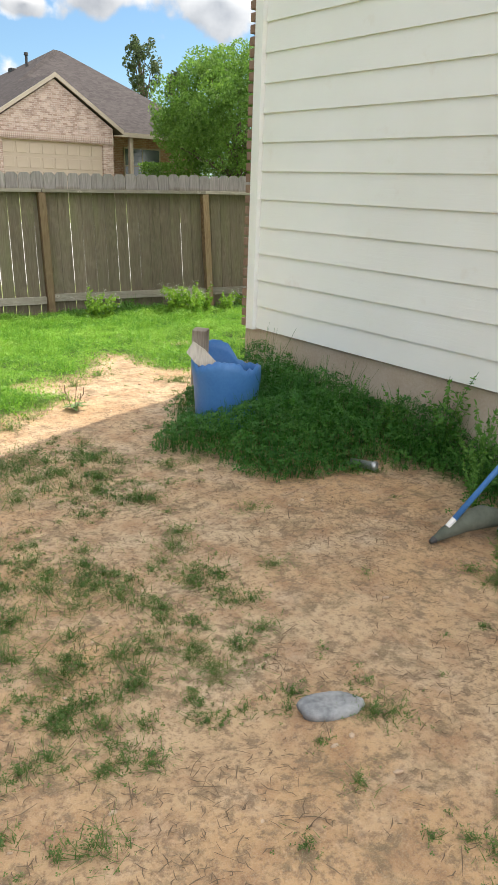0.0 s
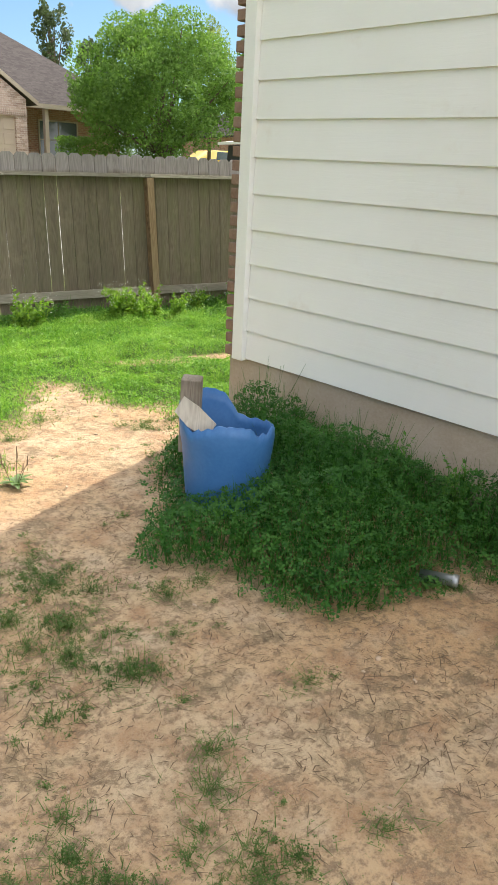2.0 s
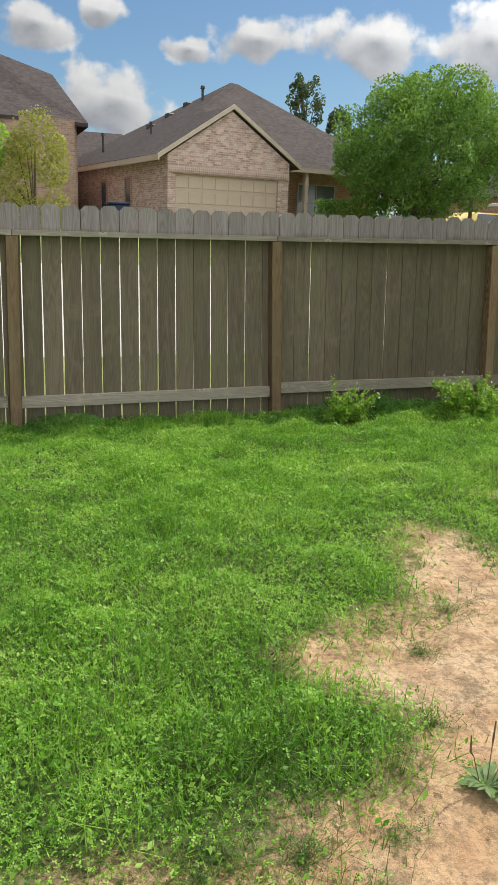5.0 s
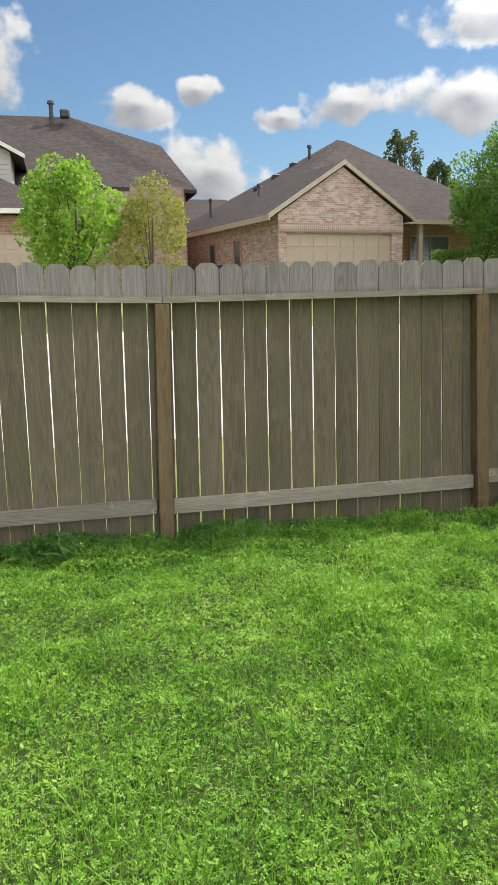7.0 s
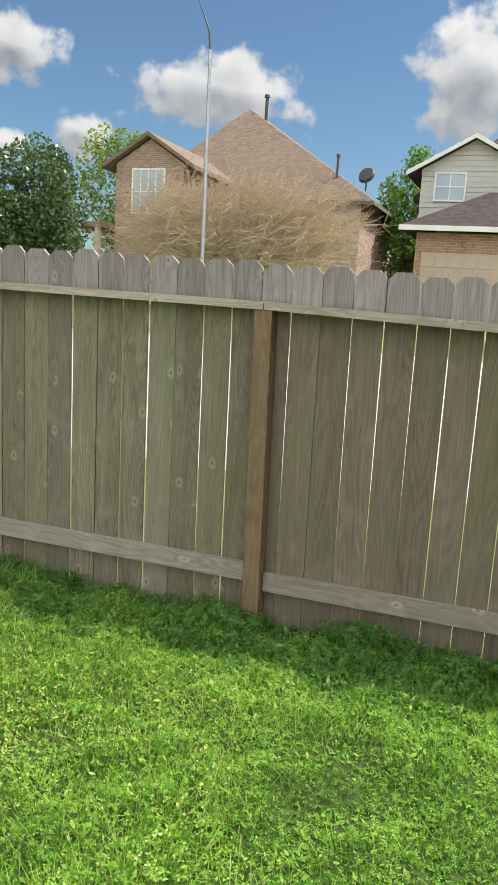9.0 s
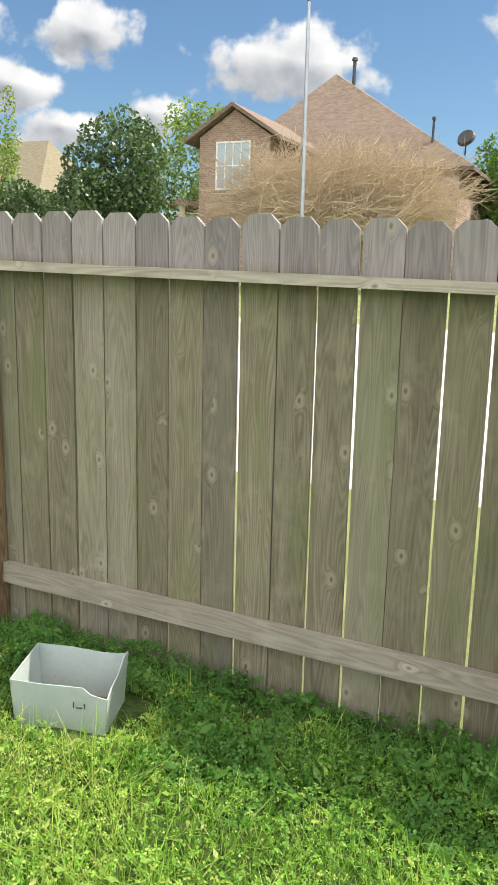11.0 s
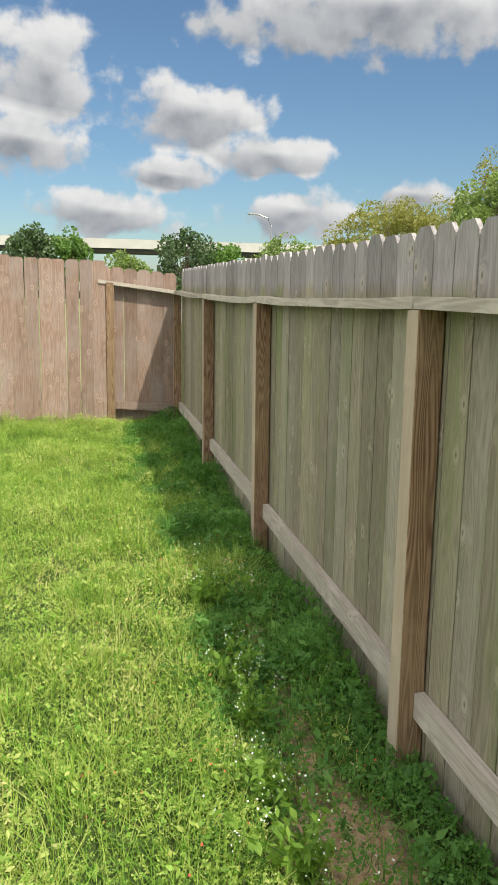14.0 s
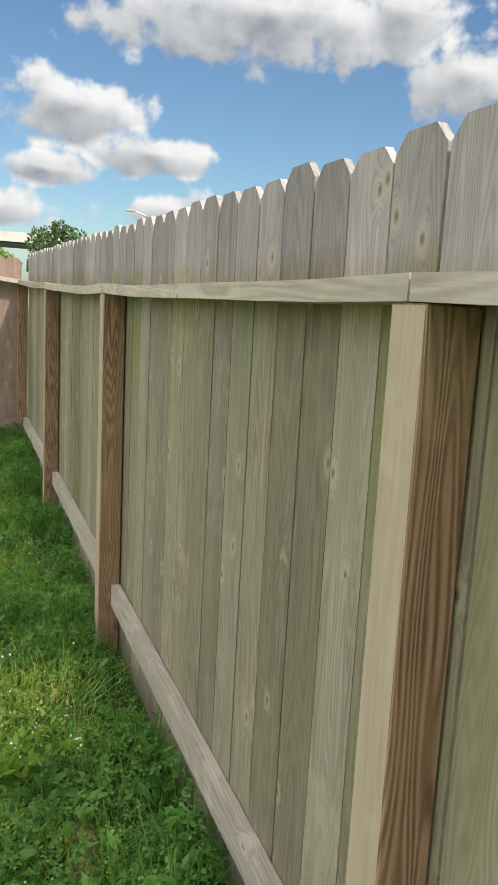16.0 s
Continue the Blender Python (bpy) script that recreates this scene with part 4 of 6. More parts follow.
def build_back_fence():
    fence = thing("back_fence", "weathered grey-green dog-eared wooden picket fence", "fence")
    boards = [picket_mesh(wd, 1.70, mt, warp=wp) for wd, wp in ((0.1435, 0.0), (0.1425, 0.002), (0.141, -0.002)) for mt in (PICKET, PICKET, PICKET_GREY)]
    brown = [picket_mesh(wd, 1.70, mt, warp=wp) for wd, wp in ((0.1445, 0.0), (0.1435, 0.002), (0.141, -0.002)) for mt in (PICKET_BROWN, PICKET_BROWN)]
    gappy = [picket_mesh(0.1415, 1.70, mt, warp=wp) for wp, mt in ((0.0, PICKET_BROWN), (0.0015, PICKET_BROWN), (-0.0015, PICKET_BROWN))]
    narrow = [picket_mesh(0.1375, 1.70, mt, warp=wp) for wp, mt in ((0.0012, PICKET), (-0.001, PICKET_GREY))]
    r = random.Random(4)
    for k in range(156):
        x = 10.50 - 0.1485 * k
        if x < -12.42:
            break
        bay = np.interp(x, POSTS_X[::-1], np.arange(len(POSTS_X))[::-1])
        wide_gap = 4.0 < bay < 5.02 or (3.4 < bay <= 4.0 and r.random() < 0.6)
        shrunk = min(abs(x - seam) for seam in OPEN_SEAMS) < 0.05
        b = part("picket", r.choice(narrow if shrunk else gappy if wide_gap else brown if x > -1.3 else boards), None, fence)
        top = float(np.interp(x, POSTS_X[::-1], PICKET_TOP[::-1])) + r.uniform(-0.008, 0.008)
        lean = 0.75 * float(np.interp(x, POSTS_X[::-1], LEAN[::-1]))
        b.matrix_basis = pose(x - 0.0742 - 0.003 * shrunk - math.tan(radians(lean)) * 1.7 + r.uniform(-0.001, 0.001), FENCE_Y + 0.092 + r.uniform(0, 0.003), top - 1.70, 0, lean + r.uniform(-0.06, 0.06), r.uniform(-0.5, 0.5))
    for i, px in enumerate(POSTS_X):
        top = RAIL_Z[i] - 0.02
        bm = solid([(-0.0445, 0.0445, 0, 0.089, -0.25, top)], 0.003)
        p = part("post", bm, POST, fence, "red-brown square post with a paler front")
        p.data.materials.append(POST_FACE if i > 6 else POST_TAN)
        for poly in p.data.polygons:
            if poly.normal.y < -0.9:
                poly.material_index = 1
        p.matrix_basis = pose(px, FENCE_Y, 0, 0, LEAN[i], 0)
    for i in range(len(POSTS_X) - 1):
        xa, xb = POSTS_X[i], POSTS_X[i + 1]
        foot_a, foot_b = xa, xb
        xa, xb = xa + 1.5 * math.tan(radians(LEAN[i])), xb + 1.5 * math.tan(radians(LEAN[i + 1]))
        ln = xa - xb - 0.006
        sag = (0.0, 0.0, 0.0, 0.0, 0.0, 0.0, 0.004, 0.012, 0.016, 0.01)[i]
        bm = bmesh.new()
        rows = []
        for k in range(9):
            u = k / 8
            zc = RAIL_Z[i + 1] * (1 - u) + RAIL_Z[i] * u - sag * math.sin(math.pi * u) * (1 + 0.4 * math.sin(7 * u + i))
            rows.append([bm.verts.new((xb + 0.003 + ln * u, FENCE_Y + d, zc + h)) for d, h in ((-0.002, -0.019), (0.089, -0.019), (0.089, 0.019), (-0.002, 0.019))])
        for a, b in zip(rows, rows[1:]):
            for q in range(4):
                bm.faces.new((a[q], b[q], b[(q + 1) % 4], a[(q + 1) % 4]))
        bm.faces.new(rows[0])
        bm.faces.new(rows[-1][::-1])
        bmesh.ops.recalc_face_normals(bm, faces=bm.faces[:])
        part("top_rail", bm, RAIL, fence, "grey top rail laid flat on the posts")
        za, zb = 0.272 - 0.012 * (i % 3 == 1), 0.272 - 0.012 * ((i + 1) % 3 == 1)
        if i in (3, 4):
            za, zb = 0.245, 0.235
        xa, xb = foot_a, foot_b
        outline = [(xb + 0.042, zb - 0.09), (xa - 0.052, za - 0.09), (xa - 0.052, za), (xb + 0.042, zb)]
        bm = prism(outline, 0.038)
        bmesh.ops.translate(bm, verts=bm.verts[:], vec=(0, FENCE_Y + 0.052, 0))
        part("bottom_rail", bm, RAIL, fence, "pale grey bottom rail")


build_back_fence()

# ---- the side fence that meets it in the corner ----
SIDE_X = -12.50


def build_side_fence():
    fence = thing("side_fence", "sun-bleached brown wooden side fence in the corner", "fence")
    r = random.Random(9)
    # the stretch by the corner, with post and rails towards the yard
    p = part("post", solid([(SIDE_X, SIDE_X + 0.089, 9.44, 9.529, -0.2, 1.585)], 0.003), POST, fence, "red-brown square post")
    bm = prism([(9.36, 1.575), (10.19, 1.475), (10.19, 1.513), (9.36, 1.613)], 0.089, "x")
    bmesh.ops.translate(bm, verts=bm.verts[:], vec=(SIDE_X, 0, 0))
    part("top_rail", bm, RAIL, fence)
    bm = prism([(9.53, 0.19), (10.19, 0.15), (10.19, 0.235), (9.53, 0.275)], 0.04, "x")
    bmesh.ops.translate(bm, verts=bm.verts[:], vec=(SIDE_X + 0.02, 0, 0))
    part("bottom_rail", bm, PICKET_WARM, fence, "bottom rail in full sun")
    warm = [picket_mesh(0.1445, 1.74, PICKET_WARM, warp=w) for w in (0, 0.003, -0.003)]
    for k in range(6):
        b = part("picket", r.choice(warm), None, fence)
        b.matrix_basis = pose(SIDE_X - 0.02, 9.42 + k * 0.146, 0.02 - 0.012 * k, 0, 0, 90)
    # the further stretch, boards towards the yard and taller
    tallb = [picket_mesh(0.139, 1.80, PICKET_WARM, ear=0.02, warp=w) for w in (0, 0.004, -0.004)]
    y = 9.37
    while y > -5:
        b = part("picket", r.choice(tallb), None, fence)
        b.matrix_basis = pose(SIDE_X + 0.075, y, 0.02 + 0.055 * (0.5 + 0.5 * math.sin(y * 1.9)) + r.uniform(-0.012, 0.012), 0, r.uniform(-0.3, 0.3), 90 + r.uniform(-2, 2))
        y -= 0.1425
    part("rail", solid([(SIDE_X + 0.012, SIDE_X + 0.05, -5, 9.4, 0.3, 0.39), (SIDE_X + 0.012, SIDE_X + 0.05, -5, 9.4, 1.4, 1.49)]), RAIL, fence)


build_side_fence()


# ---- things in the yard ----
# the tub's rim round the compass: torn low towards the wall, standing high at the back
RIM_AT = (0, 28, 42, 58, 80, 130, 150, 185, 215, 222, 262, 270, 300, 330, 360)
RIM_TOP = (0.36, 0.36, 0.38, 0.475, 0.505, 0.50, 0.47, 0.40, 0.405, 0.44, 0.425, 0.375, 0.395, 0.365, 0.375)


def build_tub():
    """A broken round tub with a torn rim, and its far side standing higher."""
    tub = thing("broken_tub", "broken blue plastic tub with torn rim in clover", "tub", m=pose(2.59, 4.87, 0.03, 0, 0, 0))
    bm = bmesh.new()
    n, R = 112, 0.222
    r = random.Random(2)
    for rad, sgn in ((R, 1), (R - 0.007, -1)):
        rings = []
        for lev in range(9):
            ring = []
            for k in range(n):
                a = 2 * math.pi * k / n
                deg = math.degrees(a)
                top = float(np.interp(deg, RIM_AT, RIM_TOP))
                torn = (0.010 if 170 < deg < 320 else 0.004) * (math.sin(9 * a) * math.sin(2 * a + 1) + 0.8 * math.sin(23 * a + 1) * math.sin(3 * a)) + r.uniform(-0.003, 0.003)
                h = (top + torn) * lev / 8
                rr = rad * (0.86 + 0.14 * lev / 8) + (0.005 if lev in (6, 7) else 0)
                ring.append(bm.verts.new((rr * math.cos(a), rr * math.sin(a), h)))
            rings.append(ring)
        for a, b in zip(rings, rings[1:]):
            for k in range(n):
                bm.faces.new((a[k], a[(k + 1) % n], b[(k + 1) % n], b[k]))
        bm.faces.new(rings[0])
        if sgn == 1:
            outer = rings[-1]
        else:
            for k in range(n):
                bm.faces.new((outer[k], outer[(k + 1) % n], rings[-1][(k + 1) % n], rings[-1][k]))
    bmesh.ops.recalc_face_normals(bm, faces=bm.faces[:])
    part("shell", bm, BLUE_PLASTIC, tub, smooth=True)
    bm = bmesh.new()
    bmesh.ops.create_circle(bm, cap_ends=True, radius=0.196, segments=24, matrix=Matrix.Translation((0, 0, 0.27)))
    part("earth_fill", bm, LITTER, tub, "dark earth inside the tub")


build_tub()


def build_board(label, m, size):
    ob = new("board", mesh_of("board", solid([(-size[0] / 2, size[0] / 2, -size[1] / 2, size[1] / 2, 0, size[2])], 0.004), PLANK_GREY))
    ob.matrix_basis = m
    return tagged(ob, label, "board")


build_board("stub of an old grey post standing in the tub", pose(2.465, 5.005, 0.27, 5, 3, -40), (0.092, 0.088, 0.36))


def build_split_board():
    """A weathered offcut, split to a point, that leans on the rim of the tub."""
    bm = prism([(-0.092, 0.075), (-0.052, 0.145), (0.02, 0.10), (0.098, 0.028), (0.072, -0.012), (0.03, -0.020), (-0.03, 0.01)], 0.017)
    ob = new("split_board", mesh_of("split_board", bm, PLANK_PALE))
    ob.matrix_basis = pose(2.385, 4.835, 0.428, -14, 0, -42)
    tagged(ob, "split pale grey board leaning on the blue tub", "board")


build_split_board()


def build_stepping_stone():
    bm = bmesh.new()
    r = random.Random(3)
    n = 22
    rows = []
    for z, k in ((0, 0.95), (0.018, 1.0), (0.028, 0.96), (0.033, 0.8), (0.034, 0.4)):
        rows.append([bm.verts.new((0.100 * k * (1 + 0.07 * math.sin(3 * a + 1) + 0.04 * math.sin(7 * a)) * math.cos(a), 0.060 * k * (1 + 0.06 * math.sin(2 * a)) * math.sin(a), z + 0.001 * math.sin(5 * a + k * 9))) for a in (2 * math.pi * i / n for i in range(n))])
    for a, b in zip(rows, rows[1:]):
        for i in range(n):
            bm.faces.new((a[i], a[(i + 1) % n], b[(i + 1) % n], b[i]))
    bm.faces.new(rows[0][::-1])
    bm.faces.new(rows[-1])
    ob = new("stepping_stone", mesh_of("stepping_stone", bm, STONE, True))
    ob.matrix_basis = pose(1.455, 2.165, float(ground_z(1.455, 2.165)) - 0.008, 2, -3, -28)
    tagged(ob, "flat grey mottled stone lying on bare soil", "stone")


build_stepping_stone()


def build_pipe():
    pipe = thing("pipe_stub", "short shiny metal pipe stub lying on soil", "pipe", m=pose(2.85, 3.77, float(ground_z(2.85, 3.77)) + 0.030, 0, 0, -58))
    bm = bmesh.new()
    n = 20
    prof = [(-0.075, 0.024), (0.05, 0.024), (0.053, 0.028), (0.075, 0.028), (0.075, 0.024), (-0.07, 0.021)]
    rings = [[bm.verts.new((x, rr * math.cos(a), rr * math.sin(a))) for a in (2 * math.pi * k / n for k in range(n))] for x, rr in prof]
    for a, b in zip(rings, rings[1:] + rings[:1]):
        for k in range(n):
            bm.faces.new((a[k], a[(k + 1) % n], b[(k + 1) % n], b[k]))
    bmesh.ops.recalc_face_normals(bm, faces=bm.faces[:])
    part("sleeve", bm, METAL, pipe, smooth=True)


build_pipe()


def build_broom():
    """A long-handled garden tool leaning in the weeds by the wall."""
    tool = thing("garden_tool", "grey-headed garden tool with a blue handle", "tool")
    z0 = float(ground_z(2.6, 2.9))
    head = [(2.555, 2.905, z0 + 0.02), (2.62, 2.90, z0 + 0.045), (2.72, 2.895, z0 + 0.075), (2.83, 2.89, z0 + 0.085), (2.95, 2.885, z0 + 0.06)]
    part("head", tube(head, [0.012, 0.028, 0.045, 0.055, 0.04], 14), plain("grey_green_felt", (0.085, 0.095, 0.075), (0.14, 0.15, 0.12), 9, 0.9, 0.004), tool, "grey-green worn head", True)
    part("tip", tube([(2.54, 2.906, z0 + 0.014), (2.565, 2.905, z0 + 0.022)], [0.009, 0.017], 10), DARK_METAL, tool, "black tip")
    part("collar", tube([(2.625, 2.895, z0 + 0.075), (2.66, 2.892, z0 + 0.105)], [0.012, 0.014], 10), WHITE_TRIM, tool, "white collar")
    part("handle", tube([(2.66, 2.892, z0 + 0.105), (2.95, 2.87, z0 + 0.37), (3.26, 2.85, z0 + 0.66)], [0.0135, 0.0135, 0.0135], 12), BLUE_PLASTIC, tool, "blue plastic-coated handle", True)


build_broom()


def build_bin():
    """An open storage box, its rim broken at one corner."""
    box = thing("storage_box", "cracked cloudy plastic storage box, open and empty", "box", m=pose(-2.77, 9.75, float(ground_z(-2.77, 9.75)), 0, 0, 18))
    w, d, h, t = 0.172, 0.125, 0.195, 0.004
    def side(name, a, b, ha, hb, notch=()):
        a, b = Vector(a), Vector(b)
        nrm = Vector((b.y - a.y, a.x - b.x, 0)).normalized() * t
        tops = [(0, ha), *notch, (1, hb)]
        outline = [(a * 0.93, 0.0), (b * 0.93, 0.0)] + [(a.lerp(b, u), z) for u, z in tops[::-1]]
        bm = bmesh.new()
        f = [bm.verts.new((p.x, p.y, z)) for p, z in outline]
        g = [bm.verts.new((p.x - nrm.x, p.y - nrm.y, z)) for p, z in outline]
        bm.faces.new(f)
        bm.faces.new(g[::-1])
        for i in range(len(f)):
            bm.faces.new((f[i], g[i], g[(i + 1) % len(f)], f[(i + 1) % len(f)]))
        bmesh.ops.recalc_face_normals(bm, faces=bm.faces[:])
        return part(name, bm, CLEAR_PLASTIC, box)
    side("front_wall", (-w, -d, 0), (w, -d, 0), h * 0.93, h * 0.72, ((0.3, h * 0.9), (0.75, h * 0.9), (0.83, h * 0.78)))
    side("end_wall", (w, -d, 0), (w, d, 0), h * 0.72, h * 1.0, ((0.2, h * 0.82), (0.5, h * 0.86), (0.8, h * 1.02)))
    side("back_wall", (w, d, 0), (-w, d, 0), h * 0.95, h, ((0.25, h * 0.93), (0.6, h * 0.985)))
    side("end_wall", (-w, d, 0), (-w, -d, 0), h, h * 0.93, ((0.5, h * 0.97),))
    part("bottom", solid([(-w * 0.93, w * 0.93, -d * 0.93, d * 0.93, 0.004, 0.01)]), LITTER, box, "muddy floor of the box")
    for k, (bx, bw, bh) in enumerate(((0.052, 0.003, 0.022), (0.062, 0.012, 0.003), (0.074, 0.010, 0.004), (0.090, 0.003, 0.018))):
        part("scrawl", solid([(bx, bx + bw, -d - 0.0035, -d - 0.0005, 0.10, 0.10 + bh)]), DARK_METAL, box, "dark marker scrawl")


build_bin()


def weed_meshes(height, seed, flower):
    """Stem, leaves and flowers of one tall weed."""
    r = np.random.default_rng(seed)
    stems, lv, fl = [], [], []
    for s in range(9):
        lean = r.normal(size=2) * 0.3
        hh = height * r.uniform(0.6, 1.05)
        pts = [(lean[0] * hh * u * u + 0.02 * s * u, lean[1] * hh * u * u, hh * u) for u in np.linspace(0, 1, 6)]
        stems.append((pts, [0.0028 * (1 - 0.7 * u) for u in np.linspace(0, 1, 6)]))
        for u in np.linspace(0.05, 0.95, 40):
            k = min(int(u * 5), 4)
            base = np.array(pts[k]) + (np.array(pts[k + 1]) - np.array(pts[k])) * (u * 5 - k)
            lv.append(base + r.normal(size=3) * (0.032 * (1.1 - u)))
        for _ in range(9):
            fl.append(np.array(pts[-1]) + r.normal(size=3) * np.array([0.013, 0.013, 0.028]) - np.array([0, 0, 0.01]))
    bm = bmesh.new()
    for pts, rad in stems:
        t = tube(pts, rad, 5)
        me = bpy.data.meshes.new("tmp")
        t.to_mesh(me)
        t.free()
        bm.from_mesh(me)
        bpy.data.meshes.remove(me)
    me_stem = mesh_of("stem", bm, WEEDY)
    return me_stem, quads("leaf_mass", leaves(np.array(lv), 0.042 if flower else 0.03, 0.6, 0.42), FRESH if flower else WEEDY), quads("flower_head", leaves(np.array(fl), 0.0075, 0.8, 0.9), PETAL)


WEED_KINDS = [weed_meshes(0.30, 5, True), weed_meshes(0.24, 6, True), weed_meshes(0.36, 8, False)]


def build_weed(x, y, kind_, scale, label, turn):
    ob = thing("weed_plant", label, "weed", group="tall weeds", m=pose(x, y, float(ground_z(x, y)) - 0.01, 0, 0, turn) @ Matrix.Scale(scale, 4))
    stem, leaf, head = WEED_KINDS[kind_]
    part("stem", stem, None, ob)
    tagged(part("leaf_mass", leaf, None, ob), kind="stuff")
    if kind_ < 2:
        tagged(part("flower_head", head, None, ob), "small white flower heads", kind="stuff")


for i, (x, y, k, s) in enumerate((
        (3.39, 9.72, 0, 1.35), (3.60, 9.68, 1, 1.1), (4.42, 9.50, 0, 1.3), (4.55, 9.60, 1, 1.6), (4.72, 9.55, 0, 1.45), (4.90, 9.60, 0, 1.3), (4.62, 9.42, 1, 1.3), (5.1, 9.5, 1, 1.2), (5.55, 9.8, 1, 1.2), (6.1, 9.8, 0, 1.1),
        (-7.16, 9.71, 0, 0.95), (-6.38, 9.74, 1, 0.9), (-6.08, 9.75, 0, 0.8), (-5.66, 9.75, 1, 0.9), (-5.35, 9.76, 0, 0.95), (-5.14, 9.75, 1, 0.9), (-4.72, 9.66, 0, 0.95), (-4.47, 9.73, 1, 1.1))):
    build_weed(x, y, k, s, "pale green weed with white flower heads", i * 47)
for i, (x, y, s) in enumerate(((3.38, 3.75, 1.45), (3.40, 3.38, 1.2), (3.25, 3.28, 0.9), (3.36, 4.08, 1.0), (3.42, 3.05, 1.2), (3.15, 2.98, 0.8), (3.32, 4.5, 0.9), (3.02, 3.12, 0.7), (3.30, 4.9, 0.8), (3.22, 2.8, 0.9), (2.72, 2.68, 0.36), (2.62, 2.58, 0.3), (2.86, 2.70, 0.85), (3.02, 2.74, 0.9), (2.78, 2.56, 0.4), (3.12, 2.62, 0.8))):
    build_weed(x, y, 2, s, "leafy dark weed against the house wall", i * 61)


def dock_meshes(seed, n_leaf, length):
    """One long wavy dock leaf, and how a plant's leaves are turned."""
    r = random.Random(seed)
    bm = bmesh.new()
    rows = []
    for i, u in enumerate((0, 0.2, 0.4, 0.6, 0.8, 1.0)):
        w = length * (0.015, 0.10, 0.15, 0.145, 0.09, 0.008)[i]
        z = length * (0.75 * u - 0.62 * u * u)
        rows.append([bm.verts.new((length * u * 0.85, side * w, z + (0.05 * length * abs(side)) + 0.012 * length * math.sin(9 * u + side * 2))) for side in (-1, 0, 1)])
    for p, q in zip(rows, rows[1:]):
        bm.faces.new((p[0], p[1], q[1], q[0]))
        bm.faces.new((p[1], p[2], q[2], q[1]))
    turns = [(137.5 * k + r.uniform(-20, 20), r.uniform(-50, 12), r.uniform(0.65, 1.1)) for k in range(n_leaf)]
    return mesh_of("leaf", bm, DOCK, True), turns


DOCK_KINDS = [dock_meshes(3, 11, 0.21), dock_meshes(4, 14, 0.16), dock_meshes(5, 9, 0.26)]


def build_dock(x, y, kind_, scale):
    ob = thing("dock_plant", "broad-leaved dark green weed at the fence foot", "weed", group="broad-leaved weeds", m=pose(x, y, float(ground_z(x, y)) + 0.005, 0, 0, (x * 977) % 360) @ Matrix.Scale(scale, 4))
    leaf, turns = DOCK_KINDS[kind_]
    for turn, pitch, size in turns:
        part("leaf", leaf, None, ob).matrix_basis = pose(0, 0, 0, 0, pitch, turn) @ Matrix.Scale(size, 4)


dock_rng = random.Random(17)
for x in (-8.9, -8.4, -8.0, -7.75, -7.35, -7.1, -6.95, -6.7, -6.5, -6.3, -6.1, -3.2, -1.6, 0.3, 1.6, 2.9):
    build_dock(x, 10.1 - dock_rng.uniform(0.02, 0.34), dock_rng.randrange(3), dock_rng.uniform(0.45, 0.75))


def build_red_flowers():
    """Tiny red pimpernels strewn through the grass by the fence."""
    n = 900
    x, y = scatter(n, -9.5, -2.6, 9.0, 10.1)
    keep = clumpy(x, y, 0.4, 141) > 0.54
    P = np.stack([x[keep], y[keep], ground_z(x[keep], y[keep]) + mounds(x[keep], y[keep]) + 0.012], 1)
    tagged(new("red_flowers", quads("red_flowers", leaves(P, 0.0085, 0.9, 0.9), RED_PETAL)), "tiny red flowers in the grass", "flowers", kind="stuff")
    x, y = scatter(190, -9.5, -3.0, 9.6, 10.15)
    keep = clumpy(x, y, 0.3, 151) > 0.5
    P = np.stack([x[keep], y[keep], ground_z(x[keep], y[keep]) + mounds(x[keep], y[keep]) + 0.05], 1)
    tagged(new("white_flowers", quads("white_flowers", leaves(P, 0.010, 0.9, 0.9), PETAL)), "tiny white flowers among the shade weeds", "flowers", kind="stuff")


build_red_flowers()


def build_rosette():
    plant = thing("rosette_plant", "grey-green leaf rosette with four brown flower spikes", "plant", m=pose(1.79, 5.50, float(ground_z(1.79, 5.5))))
    r = random.Random(6)
    for k in range(17):
        a, ln, up = 2.4 * k, r.uniform(0.055, 0.095), r.uniform(0.25, 0.9)
        bm = bmesh.new()
        rows = []
        for u, w in ((0, 0.004), (0.35, 0.010), (0.7, 0.013), (1.0, 0.002)):
            z = 0.012 + ln * (up * u - 0.45 * u * u)
            rows.append([bm.verts.new((ln * u, s * w, z + (0.003 if s else 0))) for s in (-1, 0, 1)])
        for p, q in zip(rows, rows[1:]):
            bm.faces.new((p[0], p[1], q[1], q[0]))
            bm.faces.new((p[1], p[2], q[2], q[1]))
        leaf = part("leaf", bm, ROSETTE, plant)
        leaf.matrix_basis = pose(0, 0, 0, 0, 0, math.degrees(a))
    for dx, dy, h in ((-0.05, 0.02, 0.17), (0.03, 0.03, 0.19), (0.06, -0.02, 0.15), (0.045, 0.0, 0.11)):
        part("flower_spike", tube([(dx * 0.3, dy * 0.3, 0.01), (dx * 0.8, dy * 0.8, h * 0.6), (dx, dy, h * 0.7), (dx * 1.05, dy, h)], [0.0015, 0.0015, 0.0035, 0.002], 6), LITTER, plant, "brown seed spike")


build_rosette()


